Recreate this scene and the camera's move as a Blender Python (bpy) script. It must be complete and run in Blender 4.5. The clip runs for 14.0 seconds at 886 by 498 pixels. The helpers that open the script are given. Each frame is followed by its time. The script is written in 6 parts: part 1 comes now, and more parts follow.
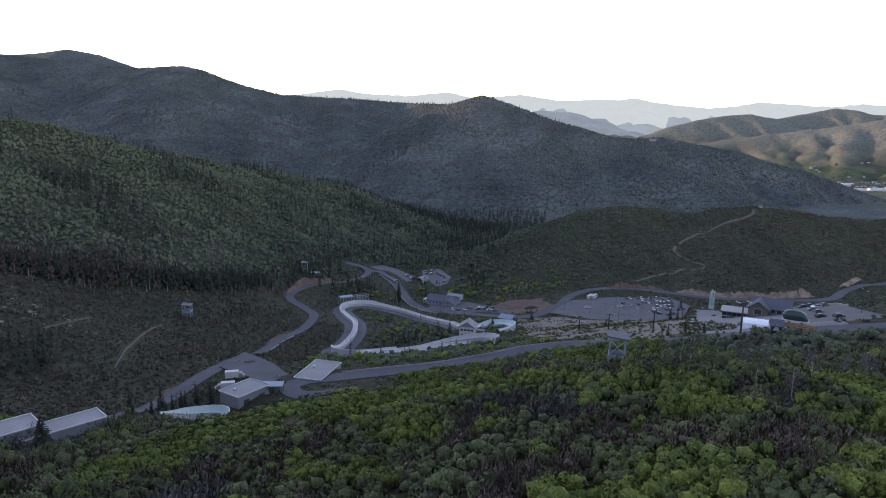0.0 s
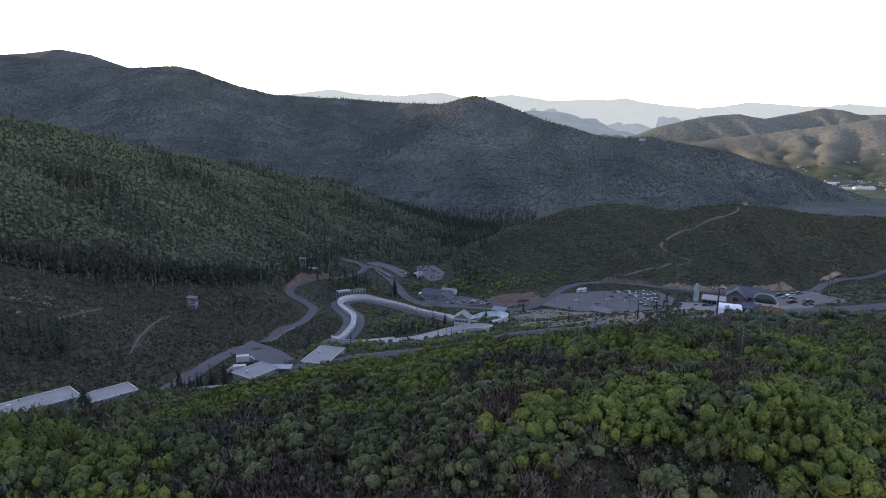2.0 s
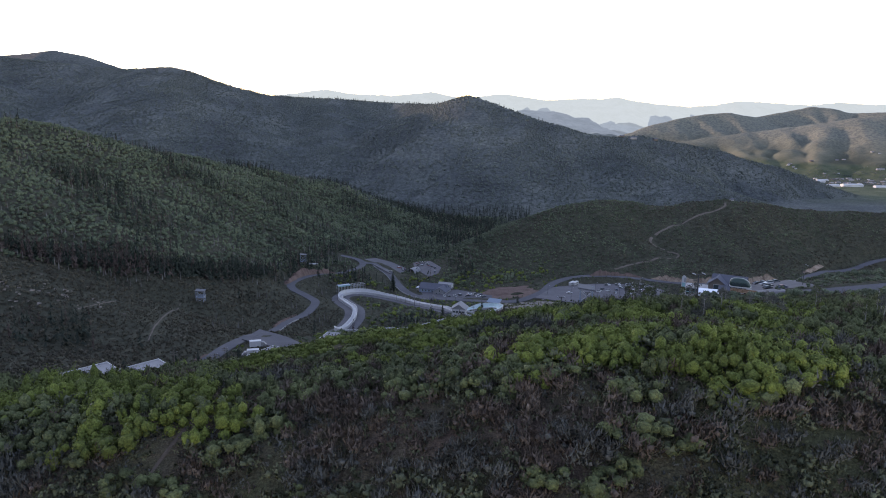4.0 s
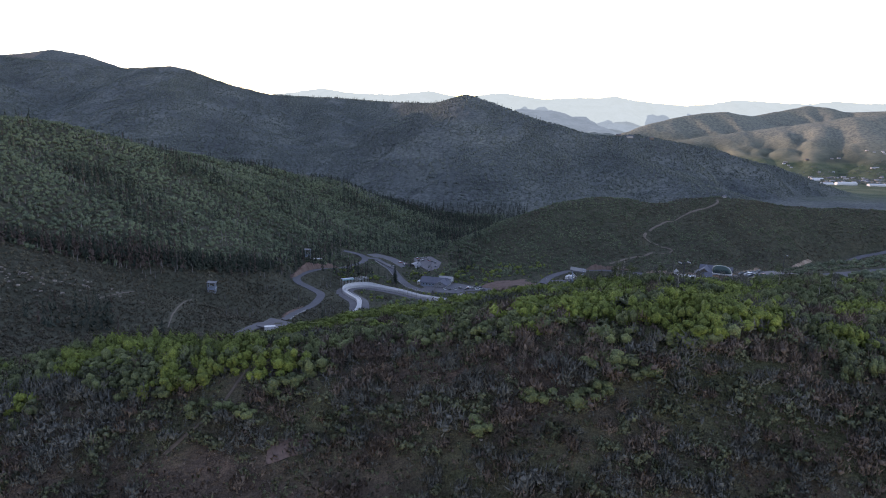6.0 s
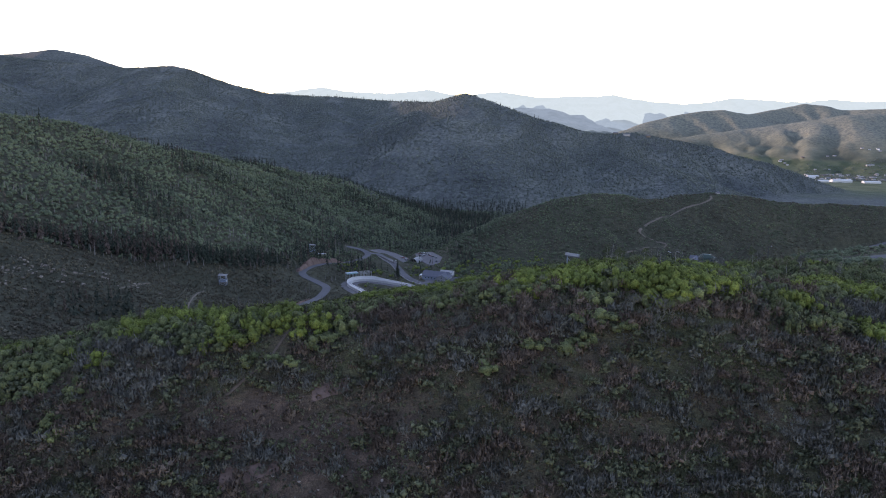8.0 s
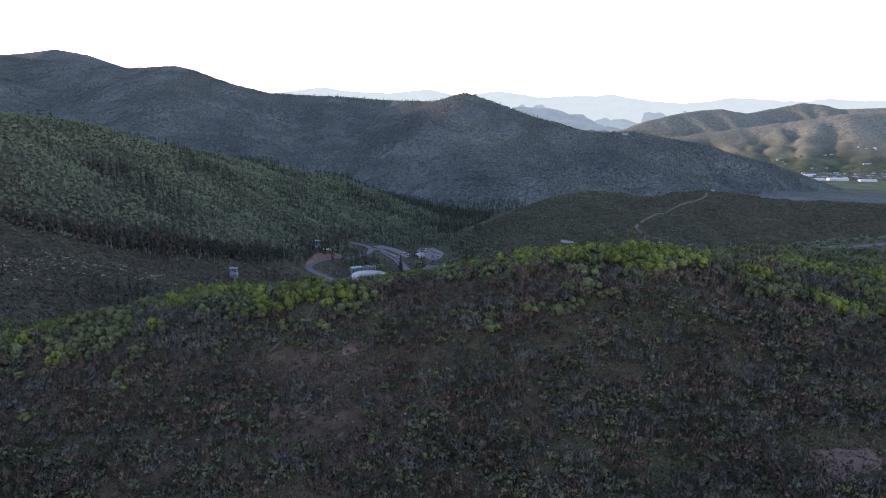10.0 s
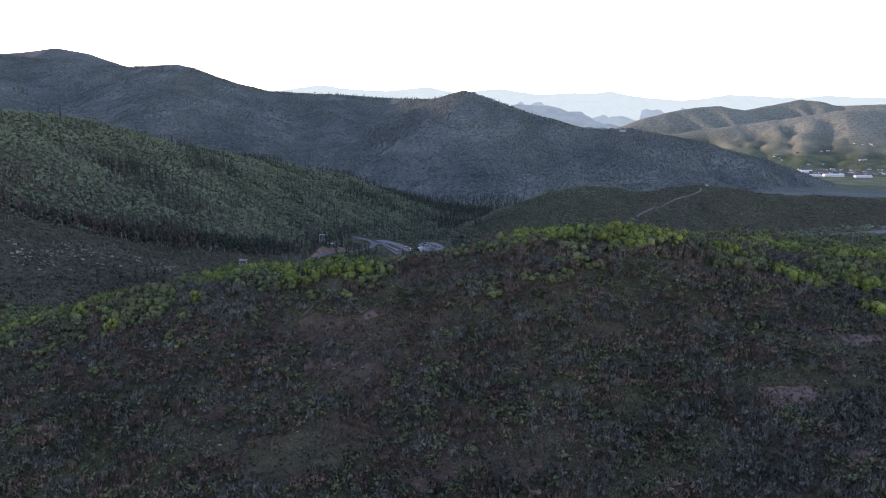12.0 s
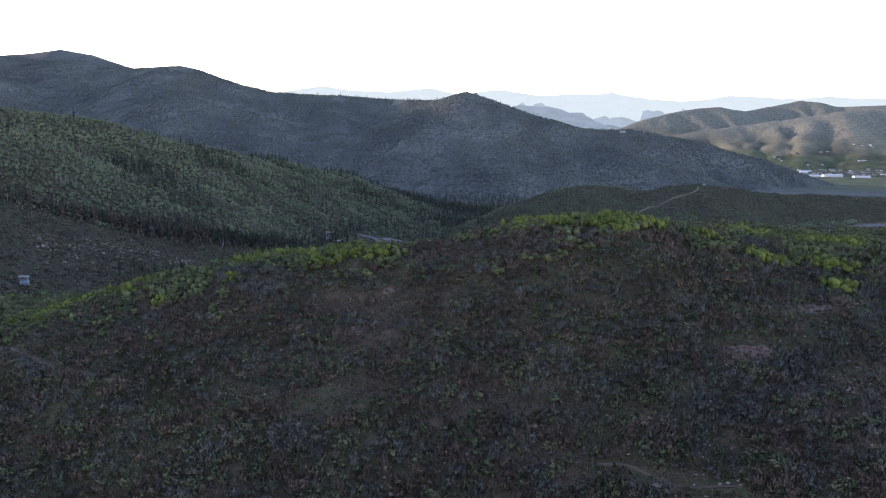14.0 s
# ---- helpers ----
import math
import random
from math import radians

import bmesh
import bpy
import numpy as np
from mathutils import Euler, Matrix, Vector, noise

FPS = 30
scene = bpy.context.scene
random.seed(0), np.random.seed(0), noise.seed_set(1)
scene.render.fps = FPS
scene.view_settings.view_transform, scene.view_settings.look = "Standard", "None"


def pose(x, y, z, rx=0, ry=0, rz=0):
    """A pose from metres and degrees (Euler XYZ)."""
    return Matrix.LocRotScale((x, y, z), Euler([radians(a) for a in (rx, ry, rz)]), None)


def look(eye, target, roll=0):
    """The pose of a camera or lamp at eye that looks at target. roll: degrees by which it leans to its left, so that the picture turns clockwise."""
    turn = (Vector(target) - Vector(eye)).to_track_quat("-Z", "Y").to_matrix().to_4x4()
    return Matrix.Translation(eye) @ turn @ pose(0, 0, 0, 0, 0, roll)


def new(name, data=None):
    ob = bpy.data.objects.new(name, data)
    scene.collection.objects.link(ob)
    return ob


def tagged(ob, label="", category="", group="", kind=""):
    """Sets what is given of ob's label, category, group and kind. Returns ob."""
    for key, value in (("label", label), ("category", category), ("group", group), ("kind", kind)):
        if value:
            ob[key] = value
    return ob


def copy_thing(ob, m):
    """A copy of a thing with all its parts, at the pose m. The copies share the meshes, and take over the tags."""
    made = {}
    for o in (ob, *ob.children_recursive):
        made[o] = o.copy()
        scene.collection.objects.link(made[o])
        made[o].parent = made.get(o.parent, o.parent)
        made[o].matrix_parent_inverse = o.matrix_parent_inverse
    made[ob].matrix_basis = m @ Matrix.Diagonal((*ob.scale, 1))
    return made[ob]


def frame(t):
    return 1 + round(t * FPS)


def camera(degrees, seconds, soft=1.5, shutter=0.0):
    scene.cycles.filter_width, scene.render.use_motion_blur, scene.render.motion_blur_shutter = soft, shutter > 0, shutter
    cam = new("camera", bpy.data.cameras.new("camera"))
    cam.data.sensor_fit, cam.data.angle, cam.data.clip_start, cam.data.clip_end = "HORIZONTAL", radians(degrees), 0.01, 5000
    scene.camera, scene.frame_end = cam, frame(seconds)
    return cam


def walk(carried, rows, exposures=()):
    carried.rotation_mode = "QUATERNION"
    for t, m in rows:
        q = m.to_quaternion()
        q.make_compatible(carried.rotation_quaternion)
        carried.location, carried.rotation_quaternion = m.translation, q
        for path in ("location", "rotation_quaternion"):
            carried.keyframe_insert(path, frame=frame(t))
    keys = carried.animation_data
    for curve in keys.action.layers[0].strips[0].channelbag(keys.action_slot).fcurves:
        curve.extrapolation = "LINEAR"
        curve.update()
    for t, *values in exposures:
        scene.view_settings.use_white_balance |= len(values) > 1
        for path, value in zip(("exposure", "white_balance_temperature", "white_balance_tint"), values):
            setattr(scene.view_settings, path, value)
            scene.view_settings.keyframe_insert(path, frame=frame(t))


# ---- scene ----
cam = camera(65.9, 14.0, soft=1.0)
PATH = [
    (0, (3.083, -1.436, 149.668), (2.887, 0.514, 149.269), 1.0),
    (1, (2.701, -10.559, 149.783), (2.523, -8.607, 149.386), 0.9),
    (1.5, (2.59, -15.144, 149.814), (2.413, -13.192, 149.416), 1.0),
    (2, (2.402, -19.944, 149.825), (2.231, -17.992, 149.426), 1.0),
    (2.5, (2.221, -24.88, 149.827), (2.055, -22.928, 149.427), 1.2),
    (3, (2.05, -29.913, 149.829), (1.889, -27.959, 149.43), 1.0),
    (5.5, (1.181, -55.71, 150.216), (1.033, -53.757, 149.814), 0.8),
    (6.5, (0.773, -65.628, 150.372), (0.628, -63.675, 149.969), 0.8),
    (7.5, (0.317, -75.403, 150.506), (0.174, -73.449, 150.1), 0.7),
    (8, (0.077, -80.328, 150.515), (-0.065, -78.375, 150.109), 0.7),
    (10.5, (-0.604, -105.118, 150.36), (-0.744, -103.165, 149.951), 0.6),
    (11, (-0.731, -110.123, 150.302), (-0.87, -108.171, 149.892), 0.5),
    (11.5, (-0.863, -115.141, 150.244), (-1.001, -113.188, 149.834), 0.6),
    (12, (-1.02, -120.199, 150.194), (-1.158, -118.247, 149.78), 0.5),
    (12.5, (-1.161, -125.294, 150.147), (-1.3, -123.342, 149.734), 0.5),
    (13, (-1.299, -130.418, 150.13), (-1.438, -128.466, 149.716), 0.4),
    (13.5, (-1.422, -135.582, 150.123), (-1.562, -133.631, 149.709), 0.4),
    (14, (-1.484, -140.783, 150.111), (-1.626, -138.831, 149.7), 0.5),
]
walk(cam, [(t, look(eye, target, roll)) for t, eye, target, roll in PATH], [(0, 2.62, 7800, 35), (3, 2.66, 7750, 35), (7, 2.78, 7450, 34), (14, 2.95, 7250, 34)])

# ---- light ----
SUN_TURN = radians(-66)      # the sun stands very low in the west, behind a massif added out of view
SUN_RISE = radians(8)
world = bpy.data.worlds.new("sky")
scene.world = world
world.use_nodes = True
wn = world.node_tree.nodes
sky = wn.new("ShaderNodeTexSky")
sky.sky_type = "NISHITA"
sky.sun_disc = False
sky.sun_elevation = SUN_RISE
sky.sun_rotation = SUN_TURN
sky.air_density, sky.dust_density, sky.ozone_density = 0.8, 0.15, 1.2
wn["Background"].inputs["Strength"].default_value = 0.14
world.node_tree.links.new(sky.outputs["Color"], wn["Background"].inputs["Color"])
lamp = bpy.data.lights.new("sun", "SUN")
lamp.energy, lamp.angle, lamp.color = 0.95, radians(0.6), (1.0, 0.9, 0.78)
sun = new("sun", lamp)
sun.matrix_world = look((0, 0, 900), (-900 * math.sin(SUN_TURN), -900 * math.cos(SUN_TURN), 900 - 900 * math.tan(SUN_RISE)))
# emission of the far ranges' surfaces, in place of haze
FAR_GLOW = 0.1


# ---- materials ----
def material(name, rough=0.9, metal=0.0):
    m = bpy.data.materials.new(name)
    m.use_nodes = True
    n, l = m.node_tree.nodes, m.node_tree.links
    b = n["Principled BSDF"]
    b.inputs["Roughness"].default_value = rough
    b.inputs["Metallic"].default_value = metal
    b.inputs["Specular IOR Level"].default_value = 0.05 if rough > 0.91 else 0.25 if rough > 0.74 else 0.5
    return m, n, l, b


def noise_node(n, l, size, detail=4.0, rough=0.6):
    """World-scale noise whose lumps are about size metres."""
    geo = n.new("ShaderNodeNewGeometry")
    t = n.new("ShaderNodeTexNoise")
    t.inputs["Scale"].default_value = 1.0 / size
    t.inputs["Detail"].default_value = detail
    t.inputs["Roughness"].default_value = rough
    l.new(geo.outputs["Position"], t.inputs["Vector"])
    return t.outputs["Fac"]


def ramp(n, l, fac, stops):
    r = n.new("ShaderNodeValToRGB")
    e = r.color_ramp.elements
    while len(e) < len(stops):
        e.new(0.5)
    for k, (p, c) in zip(e, stops):
        k.position, k.color = p, (*c, 1)
    l.new(fac, r.inputs["Fac"])
    return r.outputs["Color"]


def blend(n, l, fac, a, b, mode="MIX"):
    m = n.new("ShaderNodeMix")
    m.data_type, m.blend_type = "RGBA", mode
    for value, key in ((fac, 0), (a, 6), (b, 7)):
        if isinstance(value, (int, float)):
            m.inputs[key].default_value = value
        elif isinstance(value, tuple):
            m.inputs[key].default_value = (*value, 1)
        else:
            l.new(value, m.inputs[key])
    return m.outputs[2]


def relief(n, l, b, fac, strength, distance):
    bump = n.new("ShaderNodeBump")
    bump.inputs["Strength"].default_value = strength
    bump.inputs["Distance"].default_value = distance
    l.new(fac, bump.inputs["Height"])
    l.new(bump.outputs["Normal"], b.inputs["Normal"])


def two_scale(name, dark, light, coarse, fine, rough=0.9, metal=0.0, bump=0.3, depth=0.05):
    """A surface between two colours, mottled at two scales."""
    m, n, l, b = material(name, rough, metal)
    big = noise_node(n, l, coarse)
    small = noise_node(n, l, fine)
    mid = tuple((p + q) / 2 for p, q in zip(dark, light))
    c1 = ramp(n, l, big, [(0.3, dark), (0.7, light)])
    c2 = ramp(n, l, small, [(0.3, dark), (0.5, mid), (0.72, light)])
    l.new(blend(n, l, 0.5, c1, c2), b.inputs["Base Color"])
    relief(n, l, b, small, bump, depth)
    return m


def foliage(name, shades, patch=6.0, grain=1.0, rich=1.0):
    """Leaves: each one a little different, with drifts of tone from bush to bush."""
    m, n, l, b = material(name, 0.85)
    geo = n.new("ShaderNodeNewGeometry")
    each = ramp(n, l, geo.outputs["Random Per Island"], [(0.0, shades[0]), (0.5, shades[1]), (1.0, shades[2])])
    drift = ramp(n, l, noise_node(n, l, patch, 2.0), [(0.3, shades[0]), (0.5, shades[1]), (0.7, shades[2])])
    leafy = ramp(n, l, noise_node(n, l, 0.3 * grain, 3.0, 0.7), [(0.34, (1 - 0.42 * rich,) * 3), (0.5, (0.98,) * 3), (0.66, (1 + 0.4 * rich,) * 3)])
    l.new(blend(n, l, 1.0, blend(n, l, 0.74, each, drift), leafy, "MULTIPLY"), b.inputs["Base Color"])
    b.inputs["Specular IOR Level"].default_value = 0.12
    relief(n, l, b, noise_node(n, l, 0.26 * grain, 3.0), 1.0 if rich == 1 else 0.5, 0.4 * grain)
    return m


OAK = foliage("oak_leaves", [(0.040, 0.049, 0.024), (0.070, 0.084, 0.038), (0.112, 0.130, 0.056)], 9)
LIME = foliage("young_oak_leaves", [(0.046, 0.060, 0.019), (0.087, 0.112, 0.027), (0.144, 0.174, 0.039)], 9)
OLIVE = foliage("shrub_leaves", [(0.038, 0.044, 0.027), (0.063, 0.071, 0.042), (0.096, 0.105, 0.062)], 9, rich=0.7)
SAGE = foliage("sage_leaves", [(0.046, 0.047, 0.041), (0.071, 0.072, 0.063), (0.104, 0.105, 0.093)], 9, rich=0.6)
TWIG = foliage("bare_twigs", [(0.053, 0.040, 0.032), (0.084, 0.063, 0.051), (0.119, 0.094, 0.077)], 9, rich=0.6)
FOREST = foliage("hillside_leaves", [(0.046, 0.058, 0.038), (0.072, 0.090, 0.056), (0.109, 0.132, 0.079)], 45, 2.5)
BRUSH = foliage("brush_leaves", [(0.044, 0.039, 0.029), (0.070, 0.062, 0.045), (0.104, 0.095, 0.068)], 22, 2.0)
TRUNKS = foliage("pale_trunks", [(0.077, 0.070, 0.066), (0.119, 0.112, 0.105), (0.168, 0.161, 0.150)], 12)
NEEDLE = foliage("needles", [(0.015, 0.021, 0.016), (0.025, 0.033, 0.025), (0.038, 0.048, 0.035)], 9)
DEADWOOD = foliage("dead_needles", [(0.04, 0.03, 0.025), (0.068, 0.048, 0.04), (0.105, 0.08, 0.07)], 12)
# distant leaves: greyer and bluer than the near ones, haze put into the colour
HAZED_WOODS = foliage("hazed_woods_leaves", [(0.051, 0.062, 0.057), (0.071, 0.085, 0.075), (0.1, 0.116, 0.097)], 140, 8)
ASPHALT = two_scale("asphalt", (0.056, 0.056, 0.062), (0.098, 0.098, 0.107), 14, 0.8, 0.92, bump=0.15)
PATH_GREY = two_scale("worn_asphalt", (0.07, 0.068, 0.072), (0.125, 0.122, 0.13), 9, 0.7, 0.92, bump=0.15)
CONCRETE = two_scale("concrete", (0.15, 0.148, 0.148), (0.26, 0.255, 0.25), 5, 0.5, 0.85, bump=0.15)


def ground_material():
    m, n, l, b = material("hillside_soil", 0.95)
    big, mid, small = noise_node(n, l, 38, 5), noise_node(n, l, 5, 5), noise_node(n, l, 0.5, 4)
    soil = ramp(n, l, mid, [(0.3, (0.036, 0.027, 0.021)), (0.55, (0.066, 0.048, 0.037)), (0.75, (0.112, 0.075, 0.056))])
    grass = ramp(n, l, small, [(0.3, (0.032, 0.033, 0.018)), (0.7, (0.066, 0.066, 0.036))])
    cover = ramp(n, l, big, [(0.42, (0, 0, 0)), (0.58, (1, 1, 1))])
    near = blend(n, l, cover, soil, grass)
    clods = ramp(n, l, noise_node(n, l, 0.22, 3, 0.7), [(0.36, (0.6, 0.6, 0.6)), (0.62, (1.35, 1.35, 1.35))])
    near = blend(n, l, 1.0, near, clods, "MULTIPLY")
    # leaf litter and undergrowth below the thickets of the valley sides
    litter = ramp(n, l, mid, [(0.35, (0.028, 0.03, 0.021)), (0.65, (0.058, 0.057, 0.04))])
    geo_n = n.new("ShaderNodeNewGeometry")
    sep_n = n.new("ShaderNodeSeparateXYZ")
    l.new(geo_n.outputs["Position"], sep_n.inputs[0])
    edge = n.new("ShaderNodeMapRange")
    edge.inputs["From Min"].default_value, edge.inputs["From Max"].default_value = 95, 150
    l.new(sep_n.outputs["Y"], edge.inputs["Value"])
    near = blend(n, l, edge.outputs["Result"], near, litter)
    # woods floor of the mountains, its colours turned blue-grey to paint in haze
    hazed_floor = ramp(n, l, noise_node(n, l, 150, 6), [(0.3, (0.045, 0.052, 0.053)), (0.5, (0.065, 0.074, 0.073)), (0.7, (0.096, 0.104, 0.096))])
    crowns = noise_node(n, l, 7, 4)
    hazed_floor = blend(n, l, 1.0, hazed_floor, ramp(n, l, crowns, [(0.35, (0.64, 0.64, 0.66)), (0.65, (1.34, 1.34, 1.3))]), "MULTIPLY")
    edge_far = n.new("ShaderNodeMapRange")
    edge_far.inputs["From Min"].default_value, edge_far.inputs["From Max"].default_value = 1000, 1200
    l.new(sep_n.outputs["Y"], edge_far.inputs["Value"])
    near = blend(n, l, edge_far.outputs["Result"], near, hazed_floor)
    # dry meadows and fields of the far valley, with sun and haze toned in
    field = ramp(n, l, noise_node(n, l, 170, 3), [(0.38, (0.05, 0.056, 0.042)), (0.5, (0.085, 0.088, 0.062)), (0.62, (0.13, 0.122, 0.085))])
    geo = n.new("ShaderNodeNewGeometry")
    sep = n.new("ShaderNodeSeparateXYZ")
    l.new(geo.outputs["Position"], sep.inputs[0])
    # higher ground: dry grass whose tan also paints in low sun, greyed for haze
    dry = ramp(n, l, noise_node(n, l, 13, 6, 0.7), [(0.42, (0.085, 0.092, 0.08)), (0.56, (0.15, 0.146, 0.115))])
    rise = n.new("ShaderNodeMapRange")
    rise.inputs["From Min"].default_value, rise.inputs["From Max"].default_value = -35, 60
    l.new(sep.outputs["Z"], rise.inputs["Value"])
    east = n.new("ShaderNodeMapRange")
    east.inputs["From Min"].default_value, east.inputs["From Max"].default_value = 150, 500
    l.new(sep.outputs["X"], east.inputs["Value"])
    both = n.new("ShaderNodeMath")
    both.operation = "MULTIPLY"
    l.new(rise.outputs["Result"], both.inputs[0])
    l.new(east.outputs["Result"], both.inputs[1])
    field = blend(n, l, both.outputs[0], blend(n, l, east.outputs["Result"], hazed_floor, field), dry)
    rng_node = n.new("ShaderNodeMapRange")
    rng_node.inputs["From Min"].default_value, rng_node.inputs["From Max"].default_value = 2300, 2700
    l.new(sep.outputs["Y"], rng_node.inputs["Value"])
    meadow = ramp(n, l, noise_node(n, l, 60, 4), [(0.4, (0.045, 0.06, 0.036)), (0.6, (0.078, 0.088, 0.055))])
    flat = n.new("ShaderNodeMapRange")
    flat.inputs["From Min"].default_value, flat.inputs["From Max"].default_value = -36, -46
    l.new(sep.outputs["Z"], flat.inputs["Value"])
    far_side = blend(n, l, flat.outputs["Result"], blend(n, l, rng_node.outputs["Result"], near, field), meadow)
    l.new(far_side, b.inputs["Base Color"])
    # relief: clods near by, brush on the slopes, crowns and gullies on the mountains
    lumps = noise_node(n, l, 1.7, 5)
    tops = blend(n, l, edge_far.outputs["Result"], (0, 0, 0), crowns)
    folds = blend(n, l, edge_far.outputs["Result"], (0, 0, 0), noise_node(n, l, 190, 5, 0.5))
    total = small
    for part_of, gain in ((lumps, 5.0), (tops, 5.0), (folds, 75.0)):
        m_add = n.new("ShaderNodeMath")
        m_add.operation = "MULTIPLY_ADD"
        l.new(part_of, m_add.inputs[0])
        m_add.inputs[1].default_value = gain
        l.new(total, m_add.inputs[2])
        total = m_add.outputs[0]
    relief(n, l, b, total, 1.0, 0.25)
    return m


SOIL = ground_material()


# ---- shape of the land ----
def smoothstep(a, b, v):
    u = np.clip((v - a) / (b - a), 0.0, 1.0)
    return u * u * (3 - 2 * u)


def hills(table, x, y):
    """Sum of rounded rises and hollows: east, north, radius, height."""
    z = np.zeros_like(x)
    for cx, cy, r, h in table:
        z += h * np.exp(-((x - cx) ** 2 + (y - cy) ** 2) / (2 * r * r))
    return z


def spine(points, x, y, slope, soft):
    """Height of a ridge whose crest follows the points, and the distance from that crest."""
    best = np.full_like(x, -1e6)
    far = np.full_like(x, 1e9)
    along = np.zeros_like(x)
    start = 0.0
    for (ax, ay, az), (bx, by, bz) in zip(points, points[1:]):
        dx, dy = bx - ax, by - ay
        u = np.clip(((x - ax) * dx + (y - ay) * dy) / (dx * dx + dy * dy), 0, 1)
        d = np.hypot(x - ax - u * dx, y - ay - u * dy)
        best = np.maximum(best, az + u * (bz - az) - slope * (np.sqrt(d * d + soft * soft) - soft))
        along = np.where(d < far, start + u * math.hypot(dx, dy), along)
        far = np.minimum(far, d)
        start += math.hypot(dx, dy)
    return best, far, along


def gullies(along, d, size, seed):
    """Depth, 0 to 1, of the gullies that run down from a crest, with rounded spurs between them."""
    z = np.zeros_like(along)
    for k, (f, gain) in enumerate(((1.0, 0.6), (0.43, 0.28), (0.19, 0.12))):
        w = size * f
        bend = 0.5 * waves(along, 0.6 * d, 3.2 * w, seed + k) + 0.25 * waves(along, d, 1.4 * w, seed + 9 + k)
        z += gain * (1 - np.abs(np.sin(np.pi * along / w + bend))) ** 1.25
    return z


def merge(a, b, width):
    """The higher of two heights, with a rounded joint."""
    return np.maximum(a, b) + width * np.log1p(np.exp(-np.abs(a - b) / width))


def waves(x, y, size, seed):
    """Rolling relief of about one metre, of a given size."""
    rng = np.random.RandomState(seed)
    z = np.zeros_like(x)
    for k in range(7):
        a, p = rng.uniform(0, 2 * np.pi, 2)
        s = size * rng.uniform(0.6, 1.5)
        z += np.sin((x * np.cos(a) + y * np.sin(a)) * 2 * np.pi / s + p + 1.3 * np.sin((y * np.cos(a) - x * np.sin(a)) * 2 * np.pi / (1.7 * s) + 2 * p))
    return z / 2.6


# unseen western ridge, added to keep the low sun off the near valley
SHADE_MASSIF = [(-3000, -900, 480), (-2750, 300, 600), (-2700, 1500, 640), (-2650, 2300, 600), (-2800, 3000, 480)]
EAST_HILL = [(-23, 655, 17), (1, 672, 28), (29, 690, 37), (58, 705, 45), (88, 722, 51), (119, 738, 53), (150, 745, 51), (181, 750, 45), (205, 752, 45),
             (235, 755, 51), (265, 757, 54), (303, 765, 50), (355, 775, 43), (411, 785, 40), (520, 800, 36), (700, 830, 20)]
WEST_SPUR = [(-900, -400, 330), (-700, 150, 260), (-560, 460, 193), (-502, 640, 157), (-475, 730, 124), (-430, 830, 96),
             (-367, 930, 66), (-293, 1010, 37), (-190, 1090, -6)]
MAIN_RIDGE = [(-3600, 2300, 420), (-2400, 2250, 340), (-1715, 2200, 307), (-1216, 2120, 261), (-1004, 2050, 265), (-872, 2050, 223),
              (-714, 2100, 185), (-524, 2200, 177), (-348, 2250, 168), (-178, 2000, 163), (-78, 1750, 182), (-13, 1700, 160),
              (121, 1650, 120), (246, 1600, 88), (347, 1700, 93), (528, 1750, 63), (678, 1750, 23), (789, 1750, -22), (900, 1700, -70)]
BACK_SUMMIT = [(-3400, 3000, 350), (-2300, 3000, 362), (-2175, 3000, 368), (-2010, 3000, 388), (-1877, 3000, 367), (-1660, 2920, 310)]
FAR_HILLS = [(560, 3680, -20), (648, 3700, 13), (757, 3750, 43), (865, 3800, 91), (992, 3850, 122), (1150, 3900, 148), (1252, 3900, 156), (1344, 3950, 142),
             (1508, 4200, 131), (1685, 4300, 159), (1892, 4350, 198), (1965, 4300, 190), (2038, 4250, 165), (2100, 4200, 164), (2375, 4000, 181), (3500, 3900, 240)]
FAR_BENCH = [(661, 3450, -25), (873, 3450, 6), (1055, 3450, 37), (1227, 3430, 63), (1391, 3400, 90), (1516, 3350, 112), (1653, 3300, 140), (2600, 3200, 180), (3500, 3200, 190)]
SPURS = [[(-1004, 2050, 255), (-900, 1800, 190), (-760, 1550, 90), (-640, 1350, 20)],
         [(-524, 2200, 170), (-480, 1900, 120), (-400, 1600, 50)],
         [(-78, 1750, 176), (-30, 1560, 110), (40, 1380, 40), (60, 1250, 0)],
         [(246, 1600, 84), (300, 1450, 45), (420, 1300, 5)],
         [(-1715, 2200, 295), (-1500, 1850, 220), (-1250, 1500, 130)]]


def plain(x, y):
    """The valley floor, which falls away to the north."""
    return -4 - 0.04 * np.maximum(y - 640, 0) + 0.0045 * np.maximum(y - 2800, 0)


